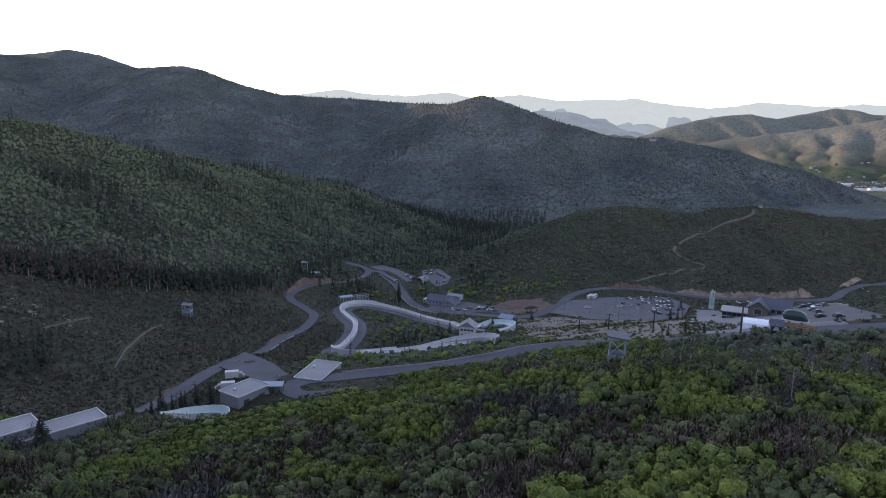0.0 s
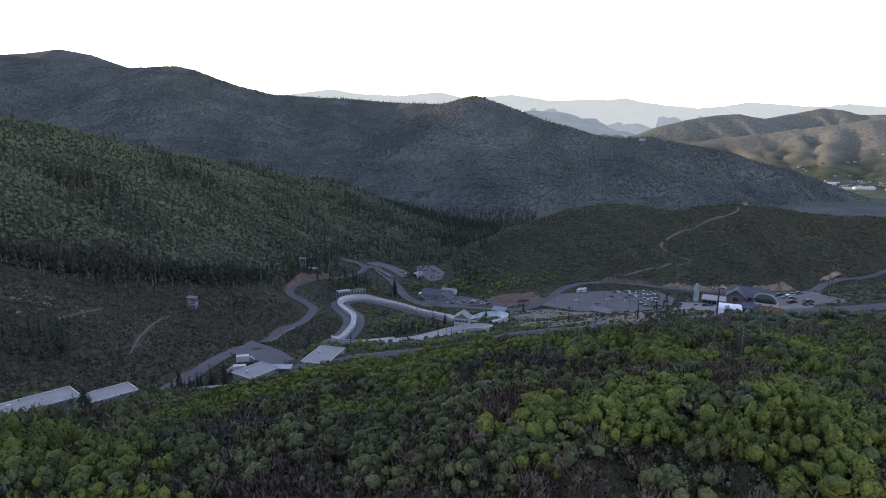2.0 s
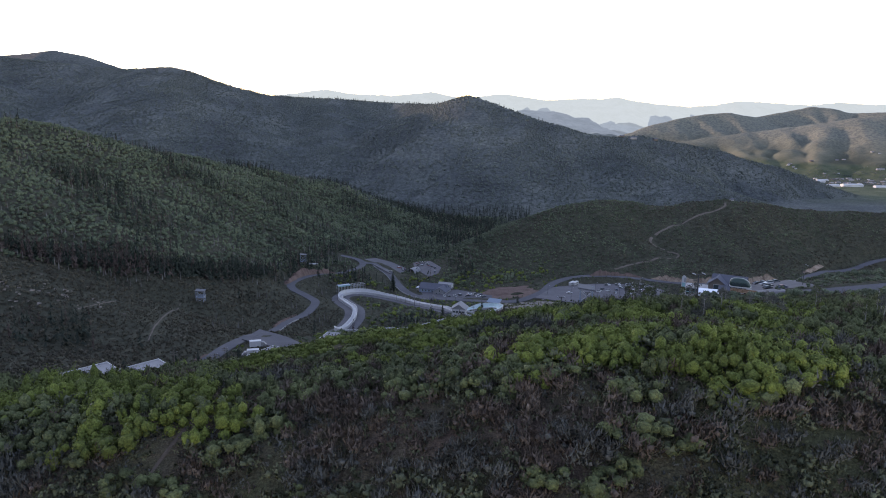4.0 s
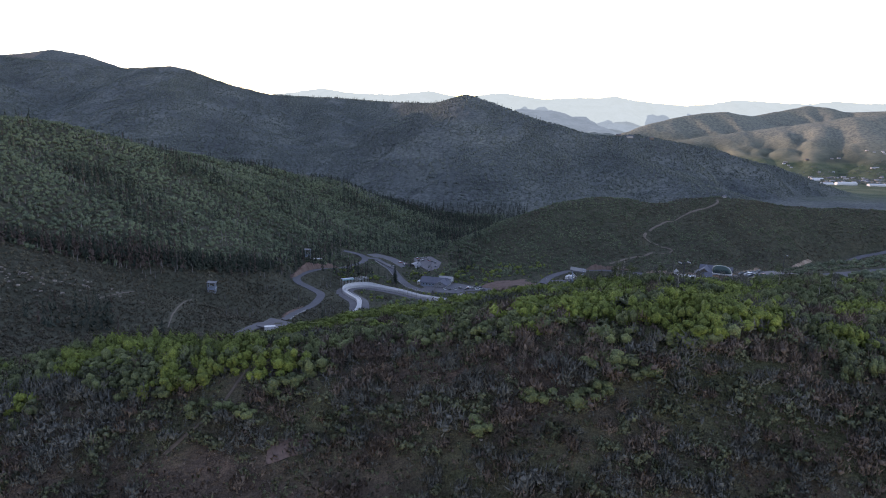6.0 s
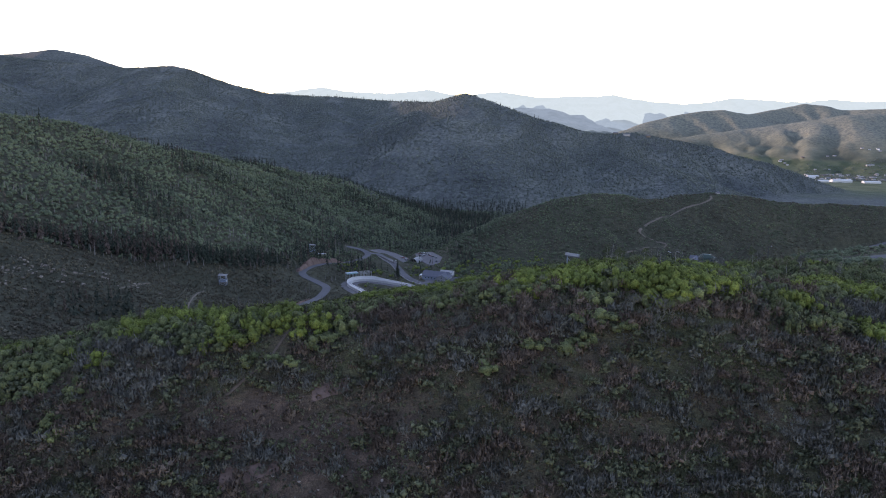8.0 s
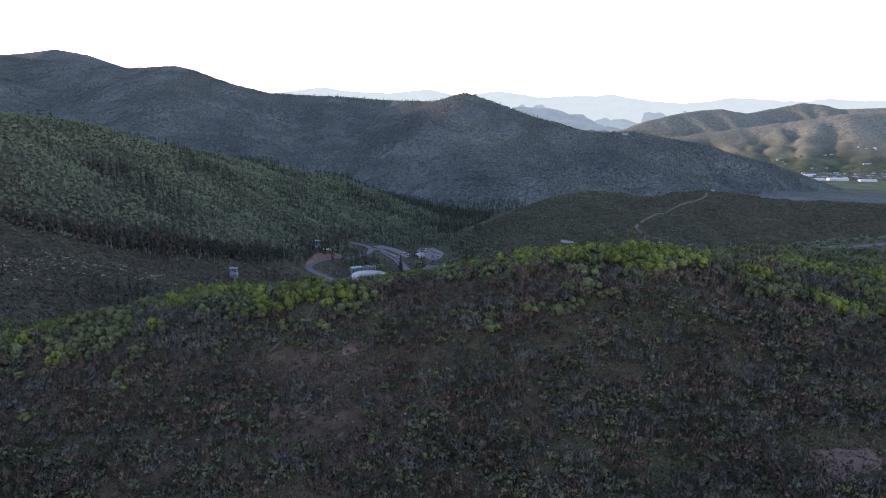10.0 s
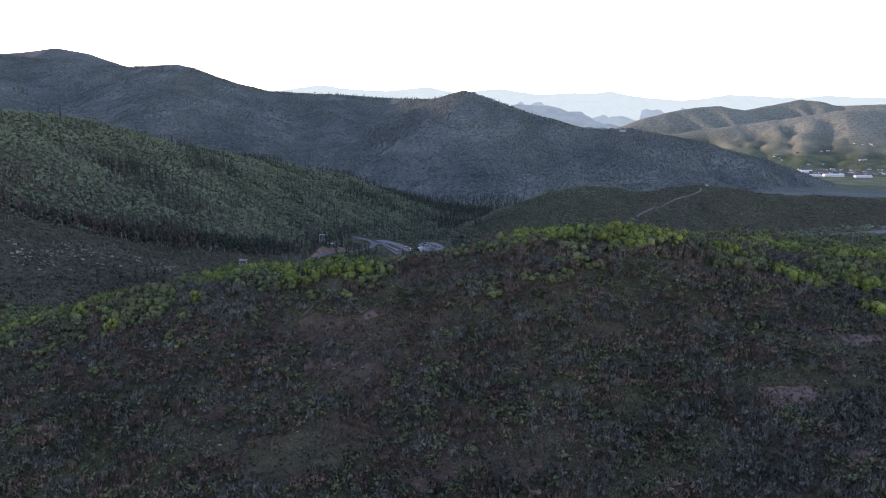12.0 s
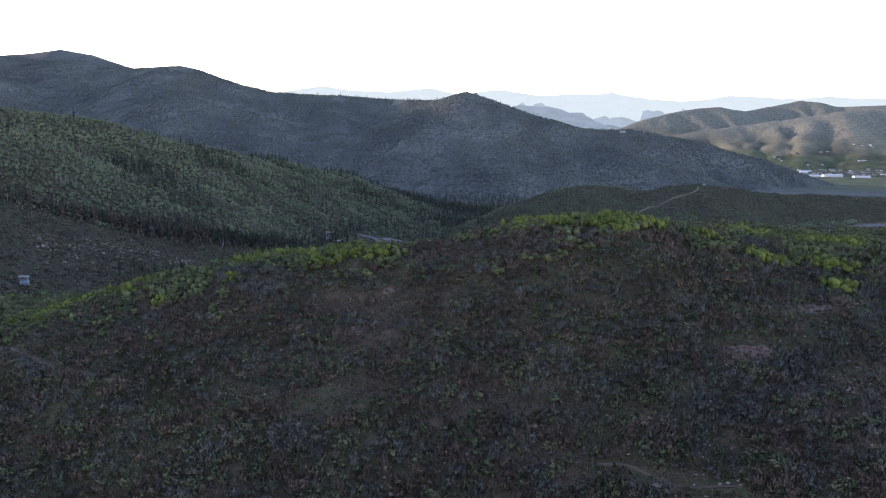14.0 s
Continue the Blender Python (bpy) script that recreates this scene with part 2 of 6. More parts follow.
def broad(x, y):
    z = plain(x, y)
    west, d, a = spine(WEST_SPUR, x, y, 0.40, 30)
    z = merge(z, west - smoothstep(50, 200, d) * 7 * gullies(a, d, 170, 91), 10)
    main, d, a = spine(MAIN_RIDGE, x, y, 0.37, 25)
    z2 = main - np.minimum(0.2 * np.maximum(d - 15, 0), 80) * gullies(a, d, 300, 3) + smoothstep(40, 350, d) * 5 * waves(x, y, 120, 4)
    for k, s in enumerate(SPURS):
        sp, d, a = spine(s, x, y, 0.36, 40)
        z2 = merge(z2, sp - np.minimum(0.14 * d, 22) * gullies(a, d, 150, 30 + k), 8)
    back, _, _ = spine(BACK_SUMMIT, x, y, 0.45, 25)
    massif, d, a = spine(SHADE_MASSIF, x, y, 0.45, 60)
    back = merge(back, massif - np.minimum(0.15 * d, 50) * gullies(a, d, 380, 8), 6)
    hill, d, a = spine(FAR_HILLS, x, y, 0.36, 30)
    bench, e, b = spine(FAR_BENCH, x, y, 0.30, 50)
    hill = merge(hill - np.minimum(0.24 * d, 60) * gullies(a, d, 230, 5), bench - np.minimum(0.2 * e, 42) * gullies(b, e, 190, 6), 5)
    east, d, a = spine(EAST_HILL, x, y, 0.37, 16)
    z = merge(z, east - np.minimum(0.09 * d, 9) * gullies(a, d, 95, 12) * smoothstep(560, 620, y), 5)
    return merge(merge(z, hill, 5), merge(z2, back, 3), 6)


KNOLL_RISES = [
    (100, -60, 55, -6.4), (0, 40, 22, 15.1), (20, 100, 35, 16.9), (-80, 40, 35, 15.4), (-80, 200, 35, -9.1),
    (-140, 100, 35, -6.3), (0, -80, 35, -4.4), (80, 20, 22, -2.4), (40, 40, 22, 10.1), (80, 200, 55, 8.8),
    (-100, -60, 55, 11.0), (-40, 100, 22, 5.5), (-40, 40, 22, 5.6), (80, 120, 22, 6.0), (100, -80, 22, -9.1),
    (0, 0, 22, 4.6), (0, 160, 22, 6.8), (-80, 100, 22, 4.0), (80, 60, 22, 2.6), (-40, -20, 22, 2.9),
    (-85, 45, 17, -0.9), (-85, 75, 17, -0.6), (-72, 68, 16, 1.4), (-60, 135, 17, 0.7), (-35, 45, 17, 2.7), (-35, 75, 17, 0.9), (-35, 105, 17, 2.0), (-35, 135, 17, 3.1),
    (-10, 45, 17, -0.6), (-10, 105, 17, 1.0), (-10, 135, 17, 2.5), (15, 105, 17, -0.7), (40, 135, 17, 0.8), (65, 105, 17, -1.4), (65, 135, 17, -1.3),
]
WEST_RISES = [
    (-400, 450, 220, -39.8), (-400, 0, 140, -30.8), (-150, 750, 90, -19.8), (-200, 200, 60, -16.4), (-150, 500, 60, -19.4),
    (-150, 350, 60, -13.1), (-400, 200, 60, -18.3), (-400, 50, 60, 3.5), (-200, 600, 60, -9.7), (-250, 700, 60, -6.4),
    (-300, 250, 60, -7.1), (-250, 150, 60, -11.6), (-500, -100, 60, -12.6), (-250, -150, 90, -7.1), (-400, 350, 60, 8.2),
    (-100, 1000, 140, -17.7), (-200, 1000, 90, 16.4),
]
BASE_RISES = [
    (150, 0, 220, 122.6), (150, 100, 60, -6.7), (100, 350, 60, 11.1), 
    (0, 450, 60, 3.1), (0, 300, 60, 6.9), (0, -200, 60, 6.9),
    (50, 550, 60, 2.6),
]
EAST_RISES = [
    (400, 300, 140, 27.3), (400, 600, 90, -10.5), (300, -200, 60, 32.5),
    (200, 0, 60, -5.2), (400, 150, 140, 25.9),
    (250, 600, 60, 7.8), (350, 650, 60, -7.5), (450, 400, 60, 10.1), (200, 300, 60, 16.4),
]


def raw(x, y):
    x, y = np.asarray(x, float), np.asarray(y, float)
    return broad(x, y) + hills(KNOLL_RISES, x, y) + hills(WEST_RISES, x, y) + hills(BASE_RISES, x, y) + hills(EAST_RISES, x, y)


def smooth_line(points, step):
    """A rounded line through the points, with a vertex every step metres."""
    p = np.array(points, float)
    q = np.vstack([2 * p[0] - p[1], p, 2 * p[-1] - p[-2]])
    out = []
    for i in range(1, len(q) - 2):
        a, b, c, d = q[i - 1:i + 3]
        k = max(1, int(round(np.linalg.norm(c - b) / step)))
        for u in np.arange(k) / k:
            out.append(0.5 * (2 * b + (c - a) * u + (2 * a - 5 * b + 4 * c - d) * u * u + (3 * b - a - 3 * c + d) * u ** 3))
    out.append(p[-1])
    return np.array(out)


def graded(points, step=5.0, passes=10):
    """A line laid on the land, with its heights evened out like a road's."""
    p = smooth_line(points, step)
    z = raw(p[:, 0], p[:, 1])
    for _ in range(passes):
        z[1:-1] = (z[:-2] + 2 * z[1:-1] + z[2:]) / 4
    return np.column_stack([p, z])


MAIN_ROAD = graded([(-92, 105), (-100, 135), (-110, 165), (-118, 205), (-117, 233), (-118, 275), (-132, 335), (-136, 392), (-132, 431), (-136, 460),
                    (-150, 480), (-163, 492), (-169, 507), (-168, 530), (-158, 561), (-143, 598), (-134, 615), (-134, 638), (-143, 650), (-160, 652)])
UPPER_ROAD = graded([(-134, 640), (-124, 645), (-108, 618), (-91, 580), (-75, 536), (-58, 512), (-40, 503), (-17, 492), (4, 481), (22, 482), (41, 514),
                     (53, 546), (76, 565), (119, 566), (180, 549), (232, 546), (262, 560), (286, 592), (334, 645), (400, 690), (470, 720)])
LOWER_ROAD = graded([(-52, 227), (-66, 225.5), (-74, 228), (-78, 235), (-74, 242.5), (-64, 247), (-54, 251), (-43, 255), (-23, 262), (-5, 273), (12, 284), (30, 284), (46, 272), (60, 255),
                     (75, 240), (98, 228), (130, 224), (180, 232), (240, 240)], 4.0)
ROADS = [("main", MAIN_ROAD, 3.3), ("upper", UPPER_ROAD, 3.7), ("lower", LOWER_ROAD, 3.8)]
TRACK = graded([(-28, 437), (-35, 451), (-61, 486), (-85, 509), (-108, 520), (-123, 513), (-125, 497), (-115, 472), (-103, 447), (-97, 420), (-98, 396), (-99, 376),
                (-93, 367), (-80, 366), (-57, 380), (-30, 393), (-12, 393), (-3, 383), (-6, 374)], 3.0)
KNOLL_TRAILS = [("trail_knoll", [(-135, 18), (-121, 10), (-103, -3), (-94, -9), (-83, -13)], 0.5),
                ("trail_crest", [(-42, 20), (-39, 25), (-37, 31), (-36, 43), (-34, 52)], 0.3),
                ("trail_south", [(14, -40), (20, -41), (24, -44), (29, -46), (36, -47)], 0.28)]
HILL_TRAILS = [("trail_west", [(-197, 364), (-190, 338), (-182, 313), (-169, 279), (-160, 256), (-157, 249)], 0.4), ("trail_west", [(-212, 284), (-211, 293), (-212, 304), (-213, 320)], 0.5),
               ("trail_hill", [(258, 748), (253, 737), (226, 721), (199, 702), (169, 675), (158, 656), (163, 646), (180, 634), (176, 626), (150, 608), (130, 597), (112, 585)], 1.2)]
OPEN_GROUND = [[(8, 476), (30, 480), (60, 464), (100, 458), (118, 440), (78, 266), (62, 258), (40, 292), (18, 330), (14, 400)],
               [(75, 250), (104, 205), (118, 236), (162, 330), (170, 470), (150, 520), (118, 450)],
               [(-6, 540), (30, 545), (40, 512), (22, 490), (-4, 492)]]
PADS = {
    "big": ([(34, 486), (52, 534), (78, 555), (134, 552), (142, 520), (126, 478), (98, 462), (62, 466)], None),
    "upper": ([(-143, 652), (-131, 694), (-112, 686), (-92, 660), (-90, 622), (-100, 602), (-123, 640)], None),
    "service": ([(-89, 698), (-68, 680), (-52, 628), (-53, 600), (-62, 598), (-70, 622), (-84, 664)], None),
    "east": ([(139, 337), (158, 330), (136, 243), (112, 245)], None),
    "yard": ([(-116, 258), (-124, 304), (-100, 277), (-84.5, 252), (-85.5, 244), (-83, 227), (-92, 237)], None),
    "lodge": ([(-72, 550), (-30, 545), (0, 512), (0, 488), (-40, 498), (-66, 518)], None),
}


def inside(poly, x, y):
    """Signed distance to a polygon, below zero inside."""
    d = np.full(x.shape, 1e9)
    odd = np.zeros(x.shape, bool)
    for (ax, ay), (bx, by) in zip(poly, poly[1:] + poly[:1]):
        dx, dy = bx - ax, by - ay
        u = np.clip(((x - ax) * dx + (y - ay) * dy) / (dx * dx + dy * dy), 0, 1)
        d = np.minimum(d, np.hypot(x - ax - u * dx, y - ay - u * dy))
        cross = (ay > y) != (by > y)
        odd ^= cross & (x < ax + dx * (y - ay) / (dy if dy else 1e-9))
    return np.where(odd, -d, d)


def pad_plane(poly):
    """The even slope that lies nearest to the land under a yard."""
    p = np.array(poly, float)
    g = np.array([(u, v) for u in np.linspace(*(p[:, 0].min(), p[:, 0].max()), 25) for v in np.linspace(p[:, 1].min(), p[:, 1].max(), 25)])
    g = g[inside(poly, g[:, 0], g[:, 1]) < 0]
    a = np.column_stack([g, np.ones(len(g))])
    return np.linalg.lstsq(a, raw(g[:, 0], g[:, 1]), rcond=None)[0]


for key in PADS:
    PADS[key] = (PADS[key][0], pad_plane(PADS[key][0]))


def pad_height(key, x, y):
    a, b, c = PADS[key][1]
    return a * x + b * y + c


def near_line(line, x, y):
    d = np.full(x.shape, 1e9)
    z = np.zeros(x.shape)
    for (ax, ay, az), (bx, by, bz) in zip(line, line[1:]):
        dx, dy = bx - ax, by - ay
        u = np.clip(((x - ax) * dx + (y - ay) * dy) / (dx * dx + dy * dy), 0, 1)
        e = np.hypot(x - ax - u * dx, y - ay - u * dy)
        closer = e < d
        d = np.where(closer, e, d)
        z = np.where(closer, az + u * (bz - az), z)
    return d, z


CLEAR_SPOTS = [(-72, 250, 11), (-70, 257, 9), (-93, 199, 7), (-98, 191, 6), (-101, 182, 5), (-103, 175, 4), (-91, 220, 9), (-84, 221, 6), (26, 135, 3), (-102, 588, 12), (-112, 602, 10), (-92, 598, 10),
               (240, 562, 9), (225, 556, 9), (210, 556, 9), (195, 556, 9), (180, 558, 9), (165, 561, 9), (150, 566, 9), (135, 571, 9), (120, 573, 8), (105, 573, 8), (90, 571, 8)]


def clearing(x, y):
    """Metres to the nearest road, yard or run."""
    d = np.full(x.shape, 1e9)
    box = (np.abs(x) < 520) & (y > 90) & (y < 760)
    if box.any():
        bx, by = x[box], y[box]
        e = np.full(bx.shape, 1e9)
        for _, line, half in ROADS:
            e = np.minimum(e, near_line(line, bx, by)[0] - half)
        e = np.minimum(e, near_line(TRACK, bx, by)[0] - 8)
        for poly, _ in PADS.values():
            e = np.minimum(e, inside(poly, bx, by))
        for poly in OPEN_GROUND:
            e = np.minimum(e, inside(poly, bx, by) + 3)
        for _, line, half in HILL_TRAILS:
            e = np.minimum(e, near_line([(*q, 0) for q in line], bx, by)[0] - half - 0.6)
        for cx, cy, r in CLEAR_SPOTS:
            e = np.minimum(e, np.hypot(bx - cx, by - cy) - r)
        d[box] = e
    return d


def land(x, y):
    """Height of the ground, with roads and yards cut into it."""
    x, y = np.asarray(x, float), np.asarray(y, float)
    z = raw(x, y)
    fine = 0.25 * waves(x, y, 13, 11) + 0.6 * waves(x, y, 47, 12)
    z = z + fine * smoothstep(0, 12, clearing(x, y))
    box = (np.abs(x) < 520) & (y > 80) & (y < 780)
    if box.any():
        bx, by, bz = x[box], y[box], z[box]
        for key, (poly, _) in PADS.items():
            d = inside(poly, bx, by)
            bz = bz + (pad_height(key, bx, by) - 0.35 - bz) * (1 - smoothstep(4, 14, d))
        d, h = near_line(TRACK, bx, by)
        bz = bz + (h - 0.3 - bz) * (1 - smoothstep(7.5, 14, d))
        for _, line, half in ROADS:
            d, h = near_line(line, bx, by)
            bz = bz + (h - 0.3 - bz) * (1 - smoothstep(half + 3.5, half + 13, d))
        z[box] = bz
    return z


def height(x, y):
    return float(land(np.array([float(x)]), np.array([float(y)]))[0])


# ---- mesh helpers ----
def mesh_object(name, verts, faces, mat, parent=None, label="", smooth=False):
    me = bpy.data.meshes.new(name)
    me.from_pydata(verts, [], faces)
    if smooth:
        me.polygons.foreach_set("use_smooth", [True] * len(me.polygons))
    me.materials.append(mat)
    ob = new(name, me)
    if parent:
        ob.parent = parent
    if label:
        ob["label"] = label
    return ob


def fast_mesh(name, verts, tris, mat, smooth=False):
    """A mesh from arrays of corners and triangles."""
    me = bpy.data.meshes.new(name)
    me.vertices.add(len(verts))
    me.vertices.foreach_set("co", np.ascontiguousarray(verts, np.float32).ravel())
    me.loops.add(tris.size)
    me.loops.foreach_set("vertex_index", np.ascontiguousarray(tris, np.int32).ravel())
    me.polygons.add(len(tris))
    k = tris.shape[1]
    me.polygons.foreach_set("loop_start", np.arange(len(tris), dtype=np.int32) * k)
    me.polygons.foreach_set("loop_total", np.full(len(tris), k, np.int32))
    me.polygons.foreach_set("use_smooth", np.full(len(tris), smooth))
    me.update(calc_edges=True)
    me.materials.append(mat)
    return new(name, me)


# ---- the ground sheet ----
def axis(low, fine_low, mid_low, mid_high, fine_high, high, fine, mid, growth):
    """Grid lines, close together in the middle and ever wider towards the ends."""
    a = list(np.arange(mid_low, mid_high, fine))
    while a[0] > fine_low:
        a.insert(0, a[0] - mid)
    while a[-1] < fine_high:
        a.append(a[-1] + mid)
    s = mid
    while a[0] > low:
        s = min(s * growth, 24)
        a.insert(0, a[0] - s)
    s = mid
    while a[-1] < high:
        s = min(s * growth, 24)
        a.append(a[-1] + s)
    return np.array(a)


gx = axis(-3600, -450, -125, 125, 380, 3600, 2.5, 5, 1.07)
gy = axis(-1500, -90, -75, 160, 740, 4760, 2.5, 5, 1.06)
GX, GY = np.meshgrid(gx, gy)
GZ = land(GX, GY)
nx, ny = len(gx), len(gy)
idx = np.arange(nx * ny).reshape(ny, nx)
quads = np.stack([idx[:-1, :-1], idx[:-1, 1:], idx[1:, 1:], idx[1:, :-1]], -1).reshape(-1, 4)
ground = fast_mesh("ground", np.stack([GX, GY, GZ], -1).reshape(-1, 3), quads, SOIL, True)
tagged(ground, "dry brown hillside soil with thin green grass", "ground", kind="structure")


def ribbon(name, line, half, lift, thick, mat, label, category):
    """A road bed: a slab that follows a line."""
    p = np.array(line)
    t = np.gradient(p[:, :2], axis=0)
    t /= np.linalg.norm(t, axis=1)[:, None]
    side = np.column_stack([t[:, 1], -t[:, 0]])
    v, f = [], []
    for (x, y, z), (sx, sy) in zip(p, side):
        for s, h in ((-1, lift), (1, lift), (1, lift - thick), (-1, lift - thick)):
            v.append((x + s * half * sx, y + s * half * sy, z + h))
    for i in range(len(p) - 1):
        a, b = 4 * i, 4 * i + 4
        for j in range(4):
            f.append((a + j, b + j, b + (j + 1) % 4, a + (j + 1) % 4))
    f += [(0, 1, 2, 3), tuple(len(v) - 4 + j for j in (3, 2, 1, 0))]
    ob = mesh_object(name, v, f, mat)
    return tagged(ob, label, category, kind="structure")


for road_name, line, half in ROADS:
    ribbon("road_" + road_name, line, half, 0.0, 0.5, ASPHALT, "winding grey asphalt road on the hillside", "road")


def slab(name, key, lift, mat, label, category):
    poly = PADS[key][0]
    top = [(x, y, pad_height(key, x, y) + lift) for x, y in poly]
    bottom = [(x, y, z - 0.6) for x, y, z in top]
    n = len(poly)
    area = sum(a[0] * b[1] - b[0] * a[1] for a, b in zip(poly, poly[1:] + poly[:1]))
    order = list(range(n)) if area > 0 else list(range(n))[::-1]
    faces = [tuple(order), tuple(n + i for i in order[::-1])]
    faces += [(order[i], n + order[i], n + order[(i + 1) % n], order[(i + 1) % n]) for i in range(n)]
    return tagged(mesh_object(name, top + bottom, faces, mat), label, category, kind="structure")


slab("pavement_lot", "big", 0.06, PATH_GREY, "large grey asphalt parking lot", "parking lot")
slab("pavement_upper", "upper", 0.08, PATH_GREY, "empty grey asphalt parking lot at the valley edge", "parking lot")
slab("pavement_service", "service", 0.07, PATH_GREY, "grey asphalt yard beside the quonset hut", "yard")
slab("pavement_east", "east", 0.05, PATH_GREY, "small asphalt parking lot beside the road", "parking lot")
slab("pavement_yard", "yard", 0.3, ASPHALT, "grey asphalt yard between the road and the garage", "yard")
slab("pavement_lodge", "lodge", 0.04, ASPHALT, "asphalt yard round the dark-roofed lodge", "yard")


# ---- plants ----
ICO_V = np.array([(0, 0, 1)] + [(0.894 * math.cos(a), 0.894 * math.sin(a), 0.447) for a in np.arange(5) * 1.2566]
                 + [(0.894 * math.cos(a), 0.894 * math.sin(a), -0.447) for a in np.arange(5) * 1.2566 + 0.6283])
ICO_F = np.array([(0, i, i % 5 + 1) for i in range(1, 6)] + [(i, i + 5, i % 5 + 1) for i in range(1, 6)]
                 + [(i % 5 + 1, i + 5, i % 5 + 6) for i in range(1, 6)])
OCT_V = np.array([(0.72, 0, 0.72), (-0.72, 0, 0.72), (0, 1, 0), (0, -1, 0), (0.72, 0, -0.72), (-0.72, 0, -0.72)])
OCT_F = np.array([(0, 2, 1), (1, 3, 0), (0, 4, 2), (1, 2, 5), (3, 4, 0), (3, 1, 5)])


SPIRE_V = np.array([(0, 0, 1), (1, 0, -0.3), (0, 1, -0.3), (-1, 0, -0.3), (0, -1, -0.3)])
SPIRE_F = np.array([(0, 1, 2), (0, 2, 3), (0, 3, 4), (0, 4, 1)])


def spires(centre, size, rng):
    """Far conifers and aspens: one pointed crown each."""
    n = len(centre)
    v = SPIRE_V[None] * size[:, None, :] * rng.uniform(0.7, 1.25, (n, 5, 1)) + centre[:, None]
    return v.reshape(-1, 3), (SPIRE_F[None] + 5 * np.arange(n)[:, None, None]).reshape(-1, 3)


def cores(centre, size, rng, keep=0.75):
    """The dense inside of each plant: a rough lump."""
    n = len(centre)
    v = OCT_V[None] * (size[:, None, :] * keep) * rng.uniform(0.75, 1.25, (n, 6, 1)) + centre[:, None]
    return v.reshape(-1, 3), (OCT_F[None] + 6 * np.arange(n)[:, None, None]).reshape(-1, 3)


def unit(a):
    return a / (np.linalg.norm(a, axis=-1, keepdims=True) + 1e-9)


def leaves(centre, size, count, leaf, rng, lobes=5, upright=0.0, spread=0.6, solid=0.0, fan=True, lump=0, cling=0.0):
    """Each plant is a few lobes, dense inside, with leaf sprays growing outwards from them (cling lays them on the crown like scales); fan sprays are broad at the outer end, others are pointed twigs."""
    n = len(centre)
    a, r = rng.uniform(0, 2 * np.pi, (n, lobes)), np.sqrt((np.arange(lobes) + rng.uniform(0, 1, (n, lobes))) / lobes) * spread
    lob = np.stack([r * np.cos(a), r * np.sin(a), rng.uniform(-0.15, 0.45, (n, lobes)) - 0.35 * r], -1)
    big = rng.uniform(0.65, 1.25, (n, lobes, 1))
    pick = rng.randint(0, lobes, (n, count))
    base = np.take_along_axis(lob, pick[..., None].repeat(3, -1), 1)
    wide = np.take_along_axis(big, pick[..., None], 1)
    d = rng.normal(size=(n, count, 3))
    d[..., 2] = np.abs(d[..., 2]) - 0.3
    d = unit(d)
    p = centre[:, None] + (base + d * wide * rng.uniform(0.3, 0.52, (n, count, 1))) * size[:, None]
    u = 0.75 * d + 0.55 * rng.normal(size=(n, count, 3))
    u[..., 2] += upright * 1.5 + 0.15
    u = unit(u - cling * (u * d).sum(-1, keepdims=True) * d)
    w = unit(np.cross(u, (1 - 0.55 * cling) * rng.normal(size=d.shape) + 1.3 * cling * d))
    s = leaf * rng.uniform(0.55, 1.5, (n, count, 1)) * (size[:, None, :1] / size[:, 0].mean()) ** 0.5
    long = 0.6 + 0.7 * upright
    out = 0.8 * d + 0.4 * base + np.array([0, 0, 0.15])
    w = w * np.where((np.cross(u, w) * out).sum(-1, keepdims=True) < 0, -1, 1)
    if fan:
        v = np.stack([p - u * s * long, p + u * s * 0.6 * long - w * s * 0.5, p + u * s * 0.6 * long + w * s * 0.5], 2).reshape(-1, 3)
    else:
        v = np.stack([p + u * s * long * 1.2, p - u * s * 0.7 * long + w * s * 0.2, p - u * s * 0.7 * long - w * s * 0.2], 2).reshape(-1, 3)
    nrm = unit(out + 0.3 * np.cross(u, w))[:, :, None].repeat(3, 2).reshape(-1, 3)
    f = np.arange(n * count * 3).reshape(-1, 3)
    if solid:
        shape, tris = ((OCT_V, OCT_F), (ICO_V, ICO_F))[lump]
        k = len(shape)
        turn = rng.uniform(0, 2 * np.pi, (n, lobes))
        c_, s_ = np.cos(turn)[..., None], np.sin(turn)[..., None]
        ball = np.stack([shape[:, 0] * c_ - shape[:, 1] * s_, shape[:, 0] * s_ + shape[:, 1] * c_, shape[:, 2] + 0 * c_], -1)
        rough = rng.uniform(0.75, 1.2, (n, lobes, k, 1))
        lv = centre[:, None, None] + (lob[:, :, None] + ball * solid * rough * big[:, :, None]) * size[:, None, None]
        ln = unit(ball + 0.4 * lob[:, :, None])
        lf = (tris[None] + k * np.arange(n * lobes)[:, None, None]).reshape(-1, 3)
        v, nrm, f = np.vstack([lv.reshape(-1, 3), v]), np.vstack([ln.reshape(-1, 3), nrm]), np.vstack([lf, f + k * n * lobes])
    return v, f, nrm


def round_shading(ob, normals):
    """Lets each spray take the light like the mass that it belongs to."""
    ob.data.polygons.foreach_set("use_smooth", np.ones(len(ob.data.polygons), bool))
    ob.data.normals_split_custom_set_from_vertices(normals)


